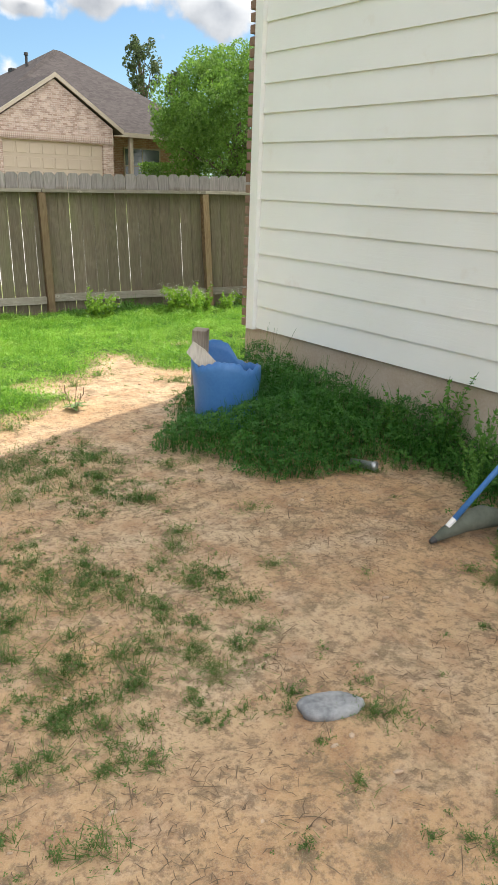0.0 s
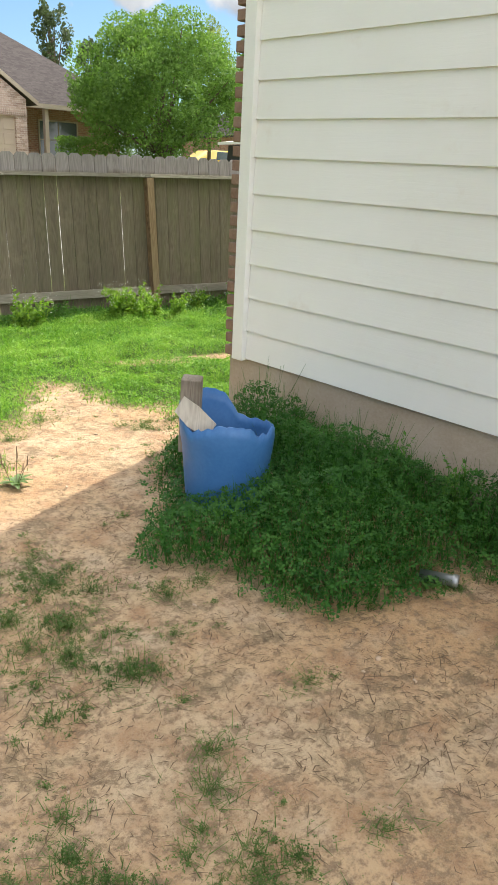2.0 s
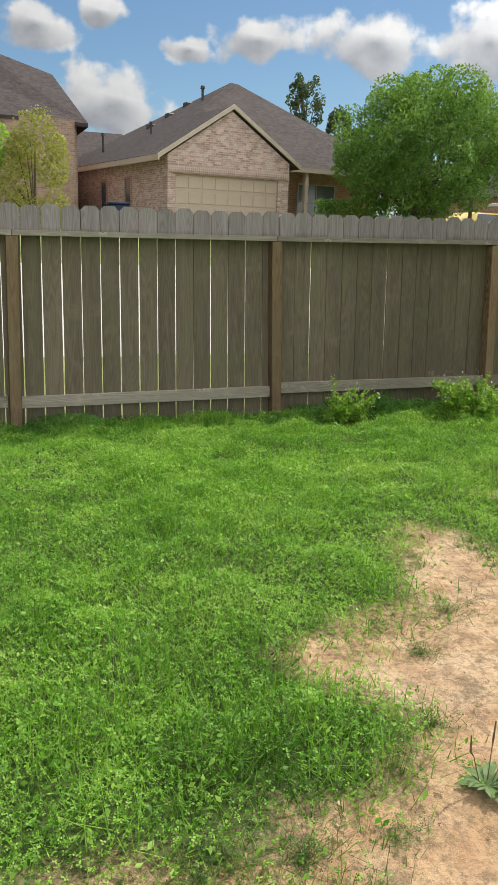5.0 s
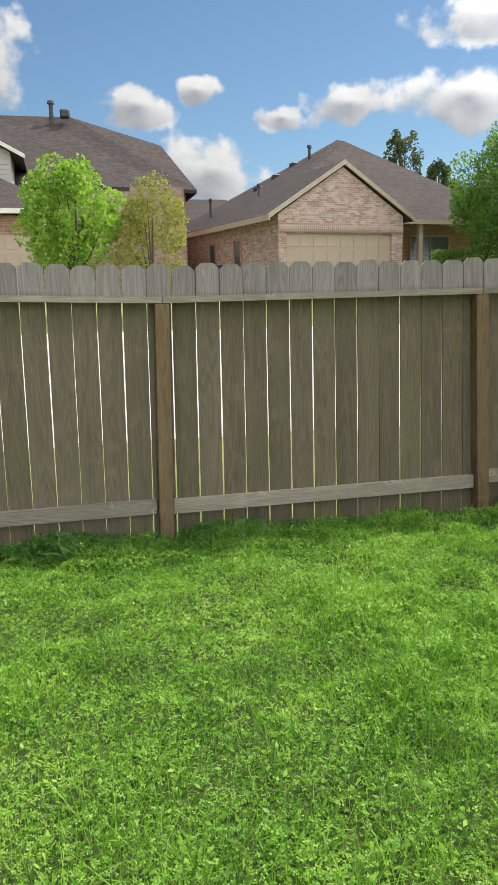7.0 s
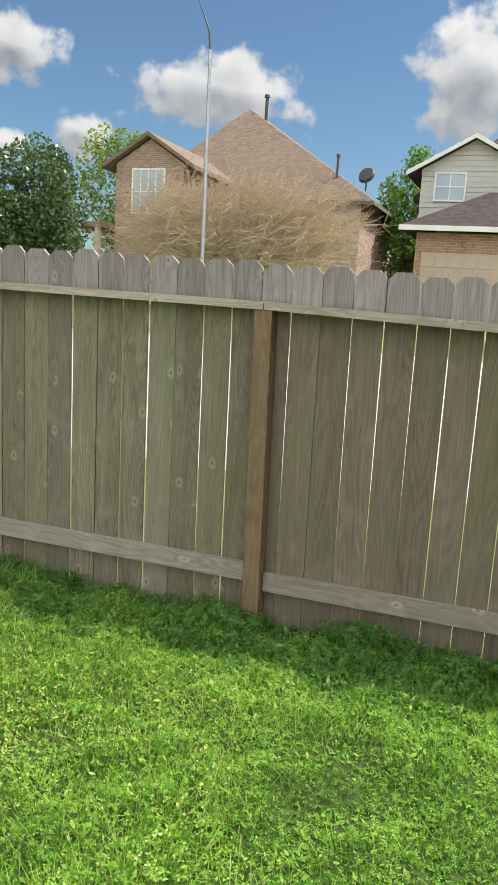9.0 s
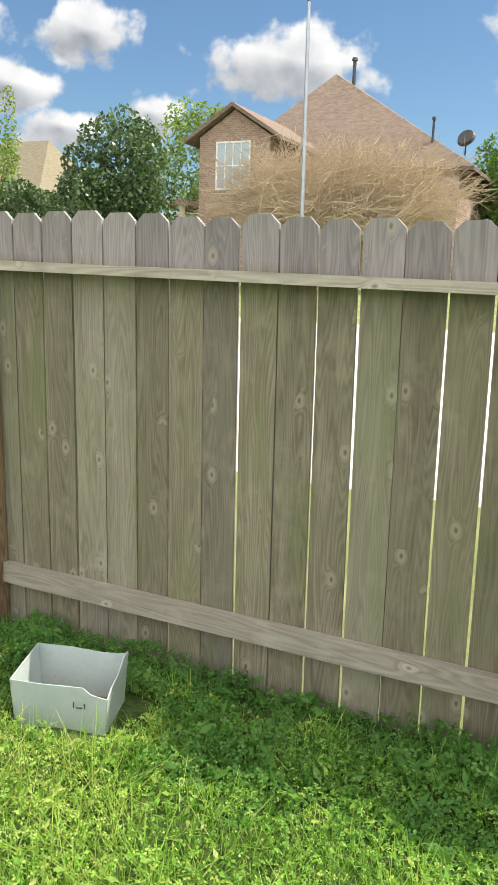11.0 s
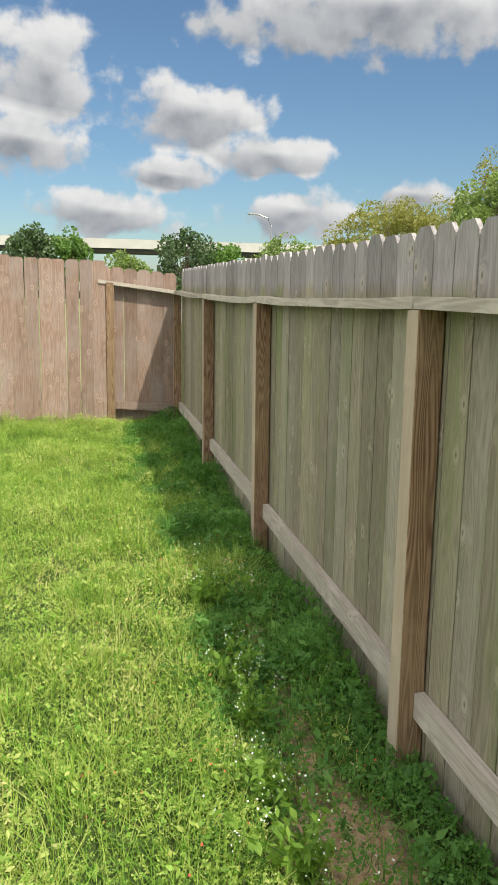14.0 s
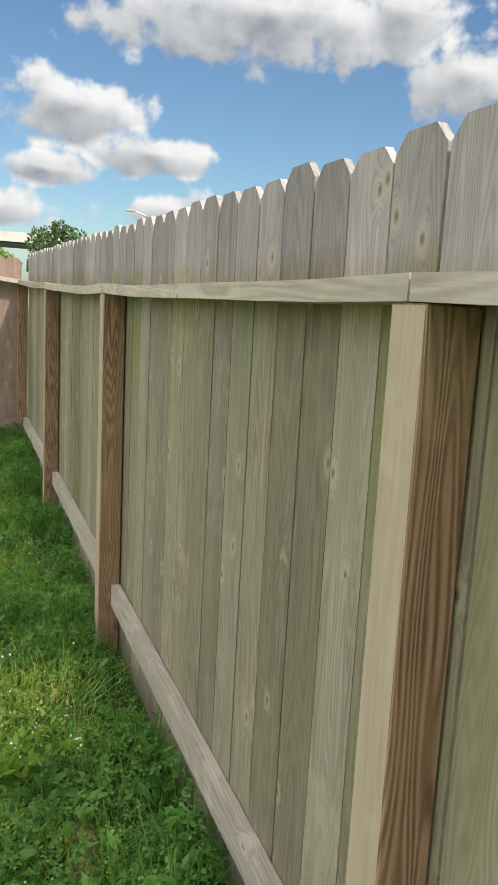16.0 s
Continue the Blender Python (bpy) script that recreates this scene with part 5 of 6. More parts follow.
def build_rock():
    bm = bmesh.new()
    bmesh.ops.create_icosphere(bm, subdivisions=3, radius=0.055)
    for v in bm.verts:
        v.co *= 1 + 0.25 * (noise.noise(v.co * 22) + 0.5 * noise.noise(v.co * 50))
        v.co.z *= 0.75
    ob = new("rock", mesh_of("rock", bm, PALE_CONCRETE, True))
    ob.matrix_basis = pose(2.93, 2.80, float(ground_z(2.93, 2.8)) + 0.03, 0, 12, 40)
    tagged(ob, "pale rounded rock among weeds by the wall", "rock")


build_rock()


def build_pebbles():
    r = random.Random(12)
    bm = bmesh.new()
    for k in range(150):
        x, y = r.uniform(-0.6, 3.1), r.uniform(1.0, 6.8)
        if float(growth(np.array([x]), np.array([y]))[0]) > 0.6:
            continue
        s = r.uniform(0.004, 0.011)
        bmesh.ops.create_icosphere(bm, subdivisions=1, radius=s, matrix=pose(x, y, float(ground_z(x, y)) + s * 0.2, r.uniform(0, 90), 0, r.uniform(0, 180)) @ Matrix.Diagonal((1.5, 1, 0.6, 1)))
    ob = new("soil_clods", mesh_of("soil_clods", bm, plain("pale_clods", (0.42, 0.29, 0.19), (0.58, 0.45, 0.33), 20, 0.9)))
    tagged(ob, "small pale clods and pebbles on soil", "clods", kind="stuff")


build_pebbles()


# ---- beyond the fence: houses ----
def slab_roof(parent, faces, material, thick=0.14, name="roof"):
    """Roof planes given by their corners, with some thickness below."""
    bm = bmesh.new()
    for f in faces:
        top = [bm.verts.new(p) for p in f]
        low = [bm.verts.new((p[0], p[1], p[2] - thick)) for p in f]
        bm.faces.new(top)
        bm.faces.new(low[::-1])
        for i in range(len(f)):
            bm.faces.new((top[i], low[i], low[(i + 1) % len(f)], top[(i + 1) % len(f)]))
    bmesh.ops.recalc_face_normals(bm, faces=bm.faces[:])
    return part(name, bm, material, parent)


def hip(x0, x1, y0, y1, z, apexes):
    """Faces of a hip roof over a rectangle; apexes: the ends of its ridge along x."""
    (ax, ay, az_), (bx, by, bz) = apexes
    return [[(x0, y0, z), (x1, y0, z), (bx, by, bz), (ax, ay, az_)], [(x1, y0, z), (x1, y1, z), (bx, by, bz)],
            [(x1, y1, z), (x0, y1, z), (ax, ay, az_), (bx, by, bz)], [(x0, y1, z), (x0, y0, z), (ax, ay, az_)]]


def add_window(parent, x0, x1, y, z0, z1, glass=GLASS, frame_mat=WHITE_TRIM, bars=1):
    w = part("window", solid([(x0, x1, y - 0.03, y + 0.02, z0, z1)]), glass, parent, "house window")
    part("window_frame", solid([(x0 - 0.06, x0, y - 0.06, y, z0 - 0.06, z1 + 0.06), (x1, x1 + 0.06, y - 0.06, y, z0 - 0.06, z1 + 0.06), (x0, x1, y - 0.06, y, z1, z1 + 0.06), (x0, x1, y - 0.06, y, z0 - 0.06, z0)]
         + [(x0 + (x1 - x0) * (k + 1) / (bars + 1) - 0.02, x0 + (x1 - x0) * (k + 1) / (bars + 1) + 0.02, y - 0.05, y - 0.031, z0, z1) for k in range(bars)]
         + [(x0, x1, y - 0.052, y - 0.031, (z0 + z1) / 2 - 0.02, (z0 + z1) / 2 + 0.02)]), frame_mat, w)


def garage_door(parent, x0, x1, y, z0, z1, rows=4, cols=8):
    door = part("garage_door", solid([(x0, x1, y, y + 0.05, z0, z1)]), GARAGE, parent, "tan panelled garage door")
    hh, ww = (z1 - z0) / rows, (x1 - x0) / cols
    piece = mesh_of("panel", solid([(-ww * 0.42, ww * 0.42, -0.02, 0, -hh * 0.38, hh * 0.38)], 0.012), GARAGE)
    for i in range(rows):
        for j in range(cols):
            part("panel", piece, None, door).location = (x0 + ww * (j + 0.5), y - 0.001, z0 + hh * (i + 0.5))


def vent(parent, x, y, z, h=0.5, r=0.06):
    v = part("vent_pipe", tube([(x, y, z - 0.3), (x, y, z + h)], [r, r], 10), DARK_METAL, parent, "dark roof vent pipe")
    part("cap", tube([(x, y, z + h), (x, y, z + h + 0.12)], [r * 1.8, r * 1.5], 10), DARK_METAL, v)


def build_garage_house():
    h = thing("brick_garage_house", "single-storey tan brick house with dark hip roof", "house", m=pose(8.0, 33.0, 0, 0, 0, 10))
    G = 1.42
    part("wall", solid([(0.0, 11.6, 2.7, 12.5, G - 0.5, 4.2)]), BRICK_TAN, h)
    part("side_wall", solid([(0.0, 0.22, 0.0, 2.7, G - 0.5, 4.25)]), BRICK_TAN, h, "tan brick side wall")
    part("garage_pier", solid([(0.22, 0.30, 0.0, 0.3, G - 0.5, 3.6)]), BRICK_TAN, h)
    part("garage_pier", solid([(4.72, 5.2, 0.0, 2.7, G - 0.5, 4.25)]), BRICK_TAN, h)
    part("lintel_wall", solid([(0.22, 4.72, 0.0, 0.3, 3.6, 4.25)]), BRICK_TAN, h)
    bm = prism([(0.0, 4.25), (5.2, 4.25), (2.6, 5.92)], 0.25)
    part("gable", bm, BRICK_TAN, h, "tan brick gable over the garage")
    soldier = part("soldier_course", solid([(0.0, 5.2, -0.035, 0.0, 3.62, 3.88)]), TRIM, h, "band of upright bricks over the door")
    piece = mesh_of("brick", solid([(-0.032, 0.032, -0.02, 0, -0.12, 0.12)]), BRICK_TAN)
    for k in range(63):
        part("brick", piece, None, soldier).location = (0.06 + k * 0.0815, -0.036, 3.75)
    garage_door(h, 0.30, 4.72, 0.12, G, 3.6)
    slab_roof(h, [[(-0.42, -0.1, 4.2), (2.6, -0.1, 6.12), (2.6, 6, 6.12), (-0.42, 6, 4.2)], [(5.62, -0.1, 4.2), (2.6, -0.1, 6.12), (2.6, 6, 6.12), (5.62, 4, 4.2)]], ROOF_GREY)
    for a, b in (((-0.46, 4.04), (2.6, 5.98)), ((5.66, 4.04), (2.6, 5.98))):
        bm = prism([a, b, (b[0], b[1] + 0.17), (a[0], a[1] + 0.17)], 0.05)
        bmesh.ops.translate(bm, verts=bm.verts[:], vec=(0, -0.16, 0))
        part("barge_board", bm, TRIM, h, "tan barge board")
    slab_roof(h, hip(-0.45, 12.0, 0.9, 13.0, 4.22, ((5.9, 6.2, 8.1), (6.4, 6.4, 8.1))), ROOF_GREY, name="main_roof")
    part("eave_board", solid([(-0.47, -0.41, -0.2, 13.0, 4.0, 4.2)]), TRIM, h, "tan eave board")
    part("porch_fascia", solid([(5.5, 12.0, 0.84, 0.9, 4.06, 4.24)]), TRIM, h)
    # darker brick than the house: the porch's shade put into the colour
    part("porch_wall", solid([(5.2, 11.6, 2.5, 2.7, G - 0.5, 4.2)]), BRICK_RED, h, "porch wall, its shade put into a darker brick colour")
    for px in (6.75, 10.3):
        part("porch_post", solid([(px - 0.09, px + 0.09, 1.0, 1.18, G - 0.4, 4.12)], 0.01), TRIM, h)
    add_window(h, 7.3, 9.2, 2.5, 2.2, 3.7, GLASS, TRIM, 1)
    part("notice_board", solid([(5.9, 6.25, 2.44, 2.5, 2.5, 3.05)]), TRIM, h)
    for v in (3.74, 6.5):
        w = part("window", solid([(-0.02, 0.03, v - 0.3, v + 0.3, 2.1, 3.55)]), GLASS, h, "narrow side window")
        part("window_frame", solid([(-0.05, 0.0, v - 0.38, v - 0.3, 2.02, 3.63), (-0.05, 0.0, v + 0.3, v + 0.38, 2.02, 3.63), (-0.05, 0.0, v - 0.3, v + 0.3, 3.55, 3.63)]), BRICK_RED, w)
    vent(h, 4.4, 6.0, 7.2, 0.45)
    vent(h, 1.6, 5.2, 5.5, 0.35, 0.04)
    vent(h, 0.7, 8.5, 5.0, 0.6, 0.05)
    for k in range(3):
        part("ridge_vent", solid([(2.4 + k * 0.9, 2.85 + k * 0.9, 7.2, 7.6, 5.95 + 0.55 * k, 6.15 + 0.55 * k)], 0.03), DARK_METAL, h)


build_garage_house()


def build_two_storey():
    h = thing("two_storey_house", "two-storey house, grey lap siding over red brick", "house")
    G = 1.45
    part("garage_block", solid([(-3.9, 0.35, 31.4, 37, G - 0.5, 4.0)]), BRICK_RED, h, "red brick garage block")
    garage_door(h, -3.7, -0.35, 31.34, G, 3.42)
    slab_roof(h, hip(-4.35, 0.75, 31.0, 37.2, 4.18, ((-2.1, 34.2, 5.6), (-1.6, 34.2, 5.6))), ROOF_GREY, 0.12, "garage_roof")
    part("gutter", solid([(-4.38, 0.78, 30.92, 31.0, 4.02, 4.17)]), WHITE_TRIM, h, "white gutter")
    part("downspout", solid([(0.0, 0.09, 31.3, 31.39, G - 0.3, 4.05)]), WHITE_TRIM, h, "white downspout")
    bm = prism([(-4.45, 3.8), (-1.0, 3.8), (-1.0, 6.45), (-2.75, 7.35), (-4.45, 6.5)], 6.0)
    bmesh.ops.translate(bm, verts=bm.verts[:], vec=(0, 35.0, 0))
    upper = part("upper_wall", bm, LAP_GREY, h, "grey lap-sided upper gable")
    for k in range(13):
        z = 5.2 + k * 0.17
        half = 1.72 if z < 6.4 else 1.72 * max(0.05, (7.4 - z) / 1.0)
        part("siding_board", solid([(-2.74 - half, -2.74 + half, 34.975, 35.0, z, z + 0.155)]), LAP_GREY, upper)
    add_window(h, -3.95, -3.0, 34.97, 5.45, 6.3, BLIND_GLASS, WHITE_TRIM, 1)
    slab_roof(h, [[(-4.9, 34.7, 6.32), (-2.75, 34.7, 7.52), (-2.75, 42, 7.52), (-4.9, 42, 6.32)], [(-0.55, 34.7, 6.32), (-2.75, 34.7, 7.52), (-2.75, 42, 7.52), (-0.55, 42, 6.32)]], ROOF_GREY, 0.12, "gable_roof")
    for a, b in (((-4.95, 6.2), (-2.75, 7.4)), ((-0.5, 6.2), (-2.75, 7.4))):
        bm = prism([a, b, (b[0], b[1] + 0.14), (a[0], a[1] + 0.14)], 0.05)
        bmesh.ops.translate(bm, verts=bm.verts[:], vec=(0, 34.63, 0))
        part("barge_board", bm, WHITE_TRIM, h)
    part("main_wall", solid([(-4.4, 5.6, 38.4, 47, G - 0.5, 5.9)]), BRICK_BROWN, h)
    slab_roof(h, [[(-4.9, 36.4, 5.75), (6.0, 38.0, 5.65), (5.0, 41.0, 7.85), (1.3, 42, 9.1), (-2.3, 42, 9.1)], [(6.0, 38.0, 5.65), (6.1, 47, 5.65), (5.0, 43.5, 7.85), (5.0, 41.0, 7.85)],
                  [(-4.9, 36.4, 5.75), (-2.3, 42, 9.1), (-4.9, 48, 5.75)], [(-4.9, 48, 5.75), (-2.3, 42, 9.1), (1.3, 42, 9.1), (5.0, 43.5, 7.85), (6.1, 47, 5.65)]], ROOF_GREY, 0.14, "main_roof")
    part("low_wall", solid([(0.35, 5.4, 37.6, 38.4, G - 0.5, 5.7)]), BRICK_BROWN, h)
    vent(h, 0.5, 41.5, 8.9, 0.6, 0.09)
    part("attic_vent", solid([(0.85, 1.25, 41.3, 41.7, 8.95, 9.3)], 0.06), DARK_METAL, h)


build_two_storey()


def build_brown_house():
    h = thing("brown_house", "tall tan brick house with brown hip roof", "house")
    G = 1.5
    part("wall", solid([(-17.2, -7.6, 40.0, 50, G - 0.5, 6.3)]), BRICK_TAN, h)
    slab_roof(h, hip(-18.6, -7.0, 39.6, 50.4, 6.0, ((-14.35, 44.0, 10.75), (-14.2, 45.5, 10.75))), ROOF_BROWN, name="main_roof")
    bm = prism([(-16.9, G - 0.5), (-13.9, G - 0.5), (-13.9, 6.8), (-15.4, 7.75), (-16.9, 6.8)], 4.5)
    bmesh.ops.translate(bm, verts=bm.verts[:], vec=(0, 36.0, 0))
    part("bay_wall", bm, BRICK_BROWN, h, "brown brick bay with small gable")
    slab_roof(h, [[(-17.45, 35.7, 6.72), (-15.4, 35.7, 7.98), (-15.4, 41, 7.98), (-17.45, 41, 6.72)], [(-13.35, 35.7, 6.72), (-15.4, 35.7, 7.98), (-15.4, 41, 7.98), (-13.35, 41, 6.72)]], ROOF_BROWN, 0.16, "bay_roof")
    add_window(h, -16.1, -14.75, 36.0, 4.9, 6.55, BLIND_GLASS, WHITE_TRIM, 3)
    part("porch_roof", solid([(-18.6, -16.9, 35.0, 39, 4.2, 4.4)]), ROOF_BROWN, h)
    part("porch_post", solid([(-18.5, -18.3, 35.1, 35.3, G - 0.4, 4.2), (-17.3, -17.1, 35.1, 35.3, G - 0.4, 4.2)]), TRIM, h)
    vent(h, -13.55, 44.2, 10.45, 0.85, 0.08)
    vent(h, -8.9, 40.6, 6.8, 1.1, 0.05)
    dish = part("satellite_dish", tube([(-7.35, 39.4, 6.35), (-7.3, 39.2, 6.9)], [0.03, 0.03], 8), DARK_METAL, h, "dark satellite dish on the eave")
    part("reflector", tube([(-7.3, 39.2, 6.92), (-7.33, 39.1, 6.98)], [0.36, 0.30], 18), DARK_METAL, dish)


build_brown_house()


def simple_house(name, label, x0, x1, y0, y1, ground, eave, top, wall_mat, roof_mat):
    h = thing(name, label, "house")
    part("wall", solid([(x0, x1, y0, y1, ground - 0.5, eave)]), wall_mat, h)
    xm = (x0 + x1) / 2
    w = (x1 - x0) * 0.22
    slab_roof(h, hip(x0 - 0.4, x1 + 0.4, y0 - 0.4, y1 + 0.4, eave + 0.05, ((xm - w, (y0 + y1) / 2, top), (xm + w, (y0 + y1) / 2, top))), roof_mat)
    part("fascia", solid([(x0 - 0.42, x1 + 0.42, y0 - 0.46, y0 - 0.41, eave - 0.12, eave + 0.05)]), TRIM, h)
    add_window(h, xm - 1.8, xm - 0.8, y0, ground + 0.9, ground + 2.1)
    add_window(h, xm + 0.8, xm + 1.8, y0, ground + 0.9, ground + 2.1)


simple_house("far_house", "low tan house with a brown roof behind trees", -49, -38.5, 52, 62, 1.7, 6.0, 11.0, BRICK_TAN, ROOF_TAN)
simple_house("far_house", "brick house with grey hip roof far behind", 6.0, 13.5, 54, 62, 1.8, 5.0, 7.6, BRICK_TAN, ROOF_GREY)
simple_house("far_house", "dark-roofed house across the street", 35.0, 47.0, 48, 58, 1.8, 4.5, 7.3, BRICK_RED, ROOF_GREY)
simple_house("far_house", "dark-roofed house beside the brown house", -7.0, -4.9, 48, 56, 1.8, 4.6, 6.6, BRICK_TAN, ROOF_BROWN)


# ---- beyond the fence: trees ----
def blob_points(n, centres, radii, hollow=0.55):
    """Places in a crown made of many clumps."""
    k = rng.integers(0, len(centres), n)
    d = unit(rng.normal(size=(n, 3))) * (hollow + (1 - hollow) * rng.random((n, 1)) ** 0.5)
    return np.array(centres)[k] + d * np.array(radii)[k]


def build_tree(name, label, x, y, z0, height, spread_, trunk_r, leaf_mat, n_leaf, leaf_size, crown_low=0.3, clumps=40, squash=1.0, seed=1, lumpy=0.34):
    t = thing(name, label, "tree", m=pose(x, y, z0))
    r = np.random.default_rng(seed)
    bm = bmesh.new()
    def limb(points, radii):
        tb = tube(points, radii, 7)
        me = bpy.data.meshes.new("tmp")
        tb.to_mesh(me)
        tb.free()
        bm.from_mesh(me)
        bpy.data.meshes.remove(me)
    fork = height * (crown_low + 0.08)
    limb([(0, 0, -0.3), (0.02, 0, fork * 0.5), (0, 0.02, fork), (0.05, 0, height * 0.72)], [trunk_r * 1.25, trunk_r, trunk_r * 0.85, trunk_r * 0.25])
    cz, hz = height * (1 + crown_low) / 2, height * (1 - crown_low) / 2
    centres, radii = [], []
    for k in range(clumps):
        d = r.normal(size=3)
        d /= np.linalg.norm(d)
        rad = r.uniform(0.35, 1.0) ** 0.5
        c = np.array([d[0] * spread_ * rad * 0.86, d[1] * spread_ * rad * 0.86, cz + d[2] * hz * rad * 0.86])
        centres.append(c)
        s = lumpy * r.uniform(0.6, 1.1)
        radii.append([spread_ * s, spread_ * s, hz * s * squash])
        if k < 14:
            limb([(0, 0, fork * r.uniform(0.7, 1.2)), tuple(c * np.array([0.5, 0.5, 0.5]) + np.array([0, 0, fork * 0.5])), tuple(c)], [trunk_r * 0.5, trunk_r * 0.28, trunk_r * 0.08])
    part("trunk", bm, BARK, t)
    P = blob_points(n_leaf, centres, radii)
    part("crown", quads("crown", leaves(P, leaf_size, 0.3, 0.6), leaf_mat), None, t)
    return t


build_tree("round_tree", "broad round green shade tree beyond the street", 17.3, 30.6, 1.35, 6.5, 3.7, 0.2, TREE_GREEN, 66000, 0.115, 0.06, 170, seed=3, lumpy=0.22)
build_tree("slender_tree", "slender pale green tree beside the round tree", 22.3, 31.5, 1.4, 5.9, 1.3, 0.1, TREE_GREEN, 5200, 0.14, 0.2, 26, seed=5)
build_tree("slender_tree", "thin light green young tree by the street", 21.4, 33.5, 1.4, 6.9, 1.0, 0.08, LIME, 2000, 0.12, 0.45, 18, seed=15)
build_tree("yellow_tree", "bushy yellow-green tree by the street", 26.8, 32.0, 1.4, 5.0, 2.0, 0.12, YELLOWISH, 4200, 0.14, 0.15, 30, seed=6)
build_tree("slender_tree", "pale thin-crowned tree behind the yellow tree", 27.6, 34.5, 1.4, 6.4, 1.6, 0.1, LIME, 2200, 0.13, 0.3, 22, seed=16)
build_tree("young_tree", "fresh lime green young tree beyond the fence", 0.75, 23.0, 1.0, 3.5, 1.15, 0.06, FRESH, 9000, 0.10, 0.18, 44, seed=8)
build_tree("young_tree", "sparse yellow-green young tree beyond the fence", 2.3, 22.6, 0.95, 3.0, 1.05, 0.05, YELLOWISH, 5200, 0.085, 0.15, 30, seed=9)
build_tree("magnolia_tree", "dark glossy evergreen tree beyond the fence", -12.65, 24.3, 1.1, 4.25, 1.5, 0.12, DARK_LEAF, 17000, 0.12, 0.1, 60, seed=10)
build_tree("magnolia_tree", "low dark evergreen shrub beyond the fence", -17.2, 26.5, 1.2, 3.0, 1.9, 0.1, DARK_LEAF, 11000, 0.13, 0.08, 36, seed=20)
build_tree("back_tree", "green tree rising behind the brown house", -22.4, 46.0, 1.6, 9.2, 2.6, 0.2, LIME, 7000, 0.22, 0.2, 40, seed=11)
build_tree("back_tree", "dark green tree behind the grey house", -6.4, 45.5, 1.6, 7.6, 1.9, 0.2, TREE_GREEN, 7000, 0.2, 0.15, 40, seed=12)
for i, (x, y, hh, sp, mt) in enumerate(((-27.5, 29.5, 8.0, 2.9, YELLOWISH), (-32.5, 30.5, 8.0, 3.2, YELLOWISH), (-38.5, 30.0, 7.2, 3.6, YELLOWISH), (-23.6, 31.5, 8.4, 1.4, LIME), (-24.6, 29.0, 5.6, 2.4, LIME), (-29.5, 26.5, 5.4, 2.3, YELLOWISH), (-34.5, 27.5, 5.2, 2.4, LIME), (-46.0, 31.0, 6.4, 3.6, YELLOWISH), (-30.0, 23.5, 4.6, 1.9, LIME), (-37.5, 22.5, 4.2, 2.8, YELLOWISH), (-54, 30, 6.2, 3.2, YELLOWISH))):
    build_tree("spring_tree", "spring tree in thin yellow-green leaf", x, y, 1.25, hh, sp, 0.11, mt, 4200 if sp < 1.5 else 9500, 0.15, 0.1, 46, seed=30 + i, lumpy=0.3)
for i, (x, y, hh, sp) in enumerate(((45.6, 106, 20.5, 2.9), (50.6, 106, 17.0, 1.8), (55.5, 112, 15.5, 2.4))):
    build_tree("pine_tree", "tall dark pine with a bare trunk", x, y, 2.0, hh, sp, 0.22, PINE_GREEN, 2600, 0.40, 0.60, 38, seed=54 + i, lumpy=0.24)
for i, (x, y, hh, sp) in enumerate(((-61, 5.6, 5.4, 2.0), (-62, 8.2, 5.0, 1.7), (-60, 16.4, 5.4, 2.4), (-61, 19.2, 4.6, 2.2))):
    build_tree("roadside_tree", "dark green tree before the overpass", x, y, 0.1, hh, sp, 0.16, TREE_GREEN if i % 2 else DARK_LEAF, 4200, 0.26, 0.12, 36, seed=60 + i)
for i, (x, y, hh, sp) in enumerate(((-58, 12.4, 3.7, 1.8), (-57, 22.8, 5.0, 2.6), (-57, 26.5, 4.6, 2.4))):
    build_tree("roadside_tree", "bright green bush before the overpass", x, y, 0.1, hh, sp, 0.1, LIME, 4200, 0.24, 0.05, 34, seed=70 + i)


def build_hedge(x0, x1, y, z0, h):
    t = thing("hedge", "clipped low green hedge before the porch", "hedge")
    P = np.stack([rng.uniform(x0, x1, 2600), rng.uniform(y, y + 0.8, 2600), z0 + h * rng.random(2600) ** 0.5], 1)
    part("crown", quads("crown", leaves(P, 0.10, 0.5, 0.6), TREE_GREEN), None, t)


build_hedge(14.0, 15.5, 32.6, 1.42, 1.55)
build_hedge(15.7, 17.4, 32.8, 1.42, 1.65)


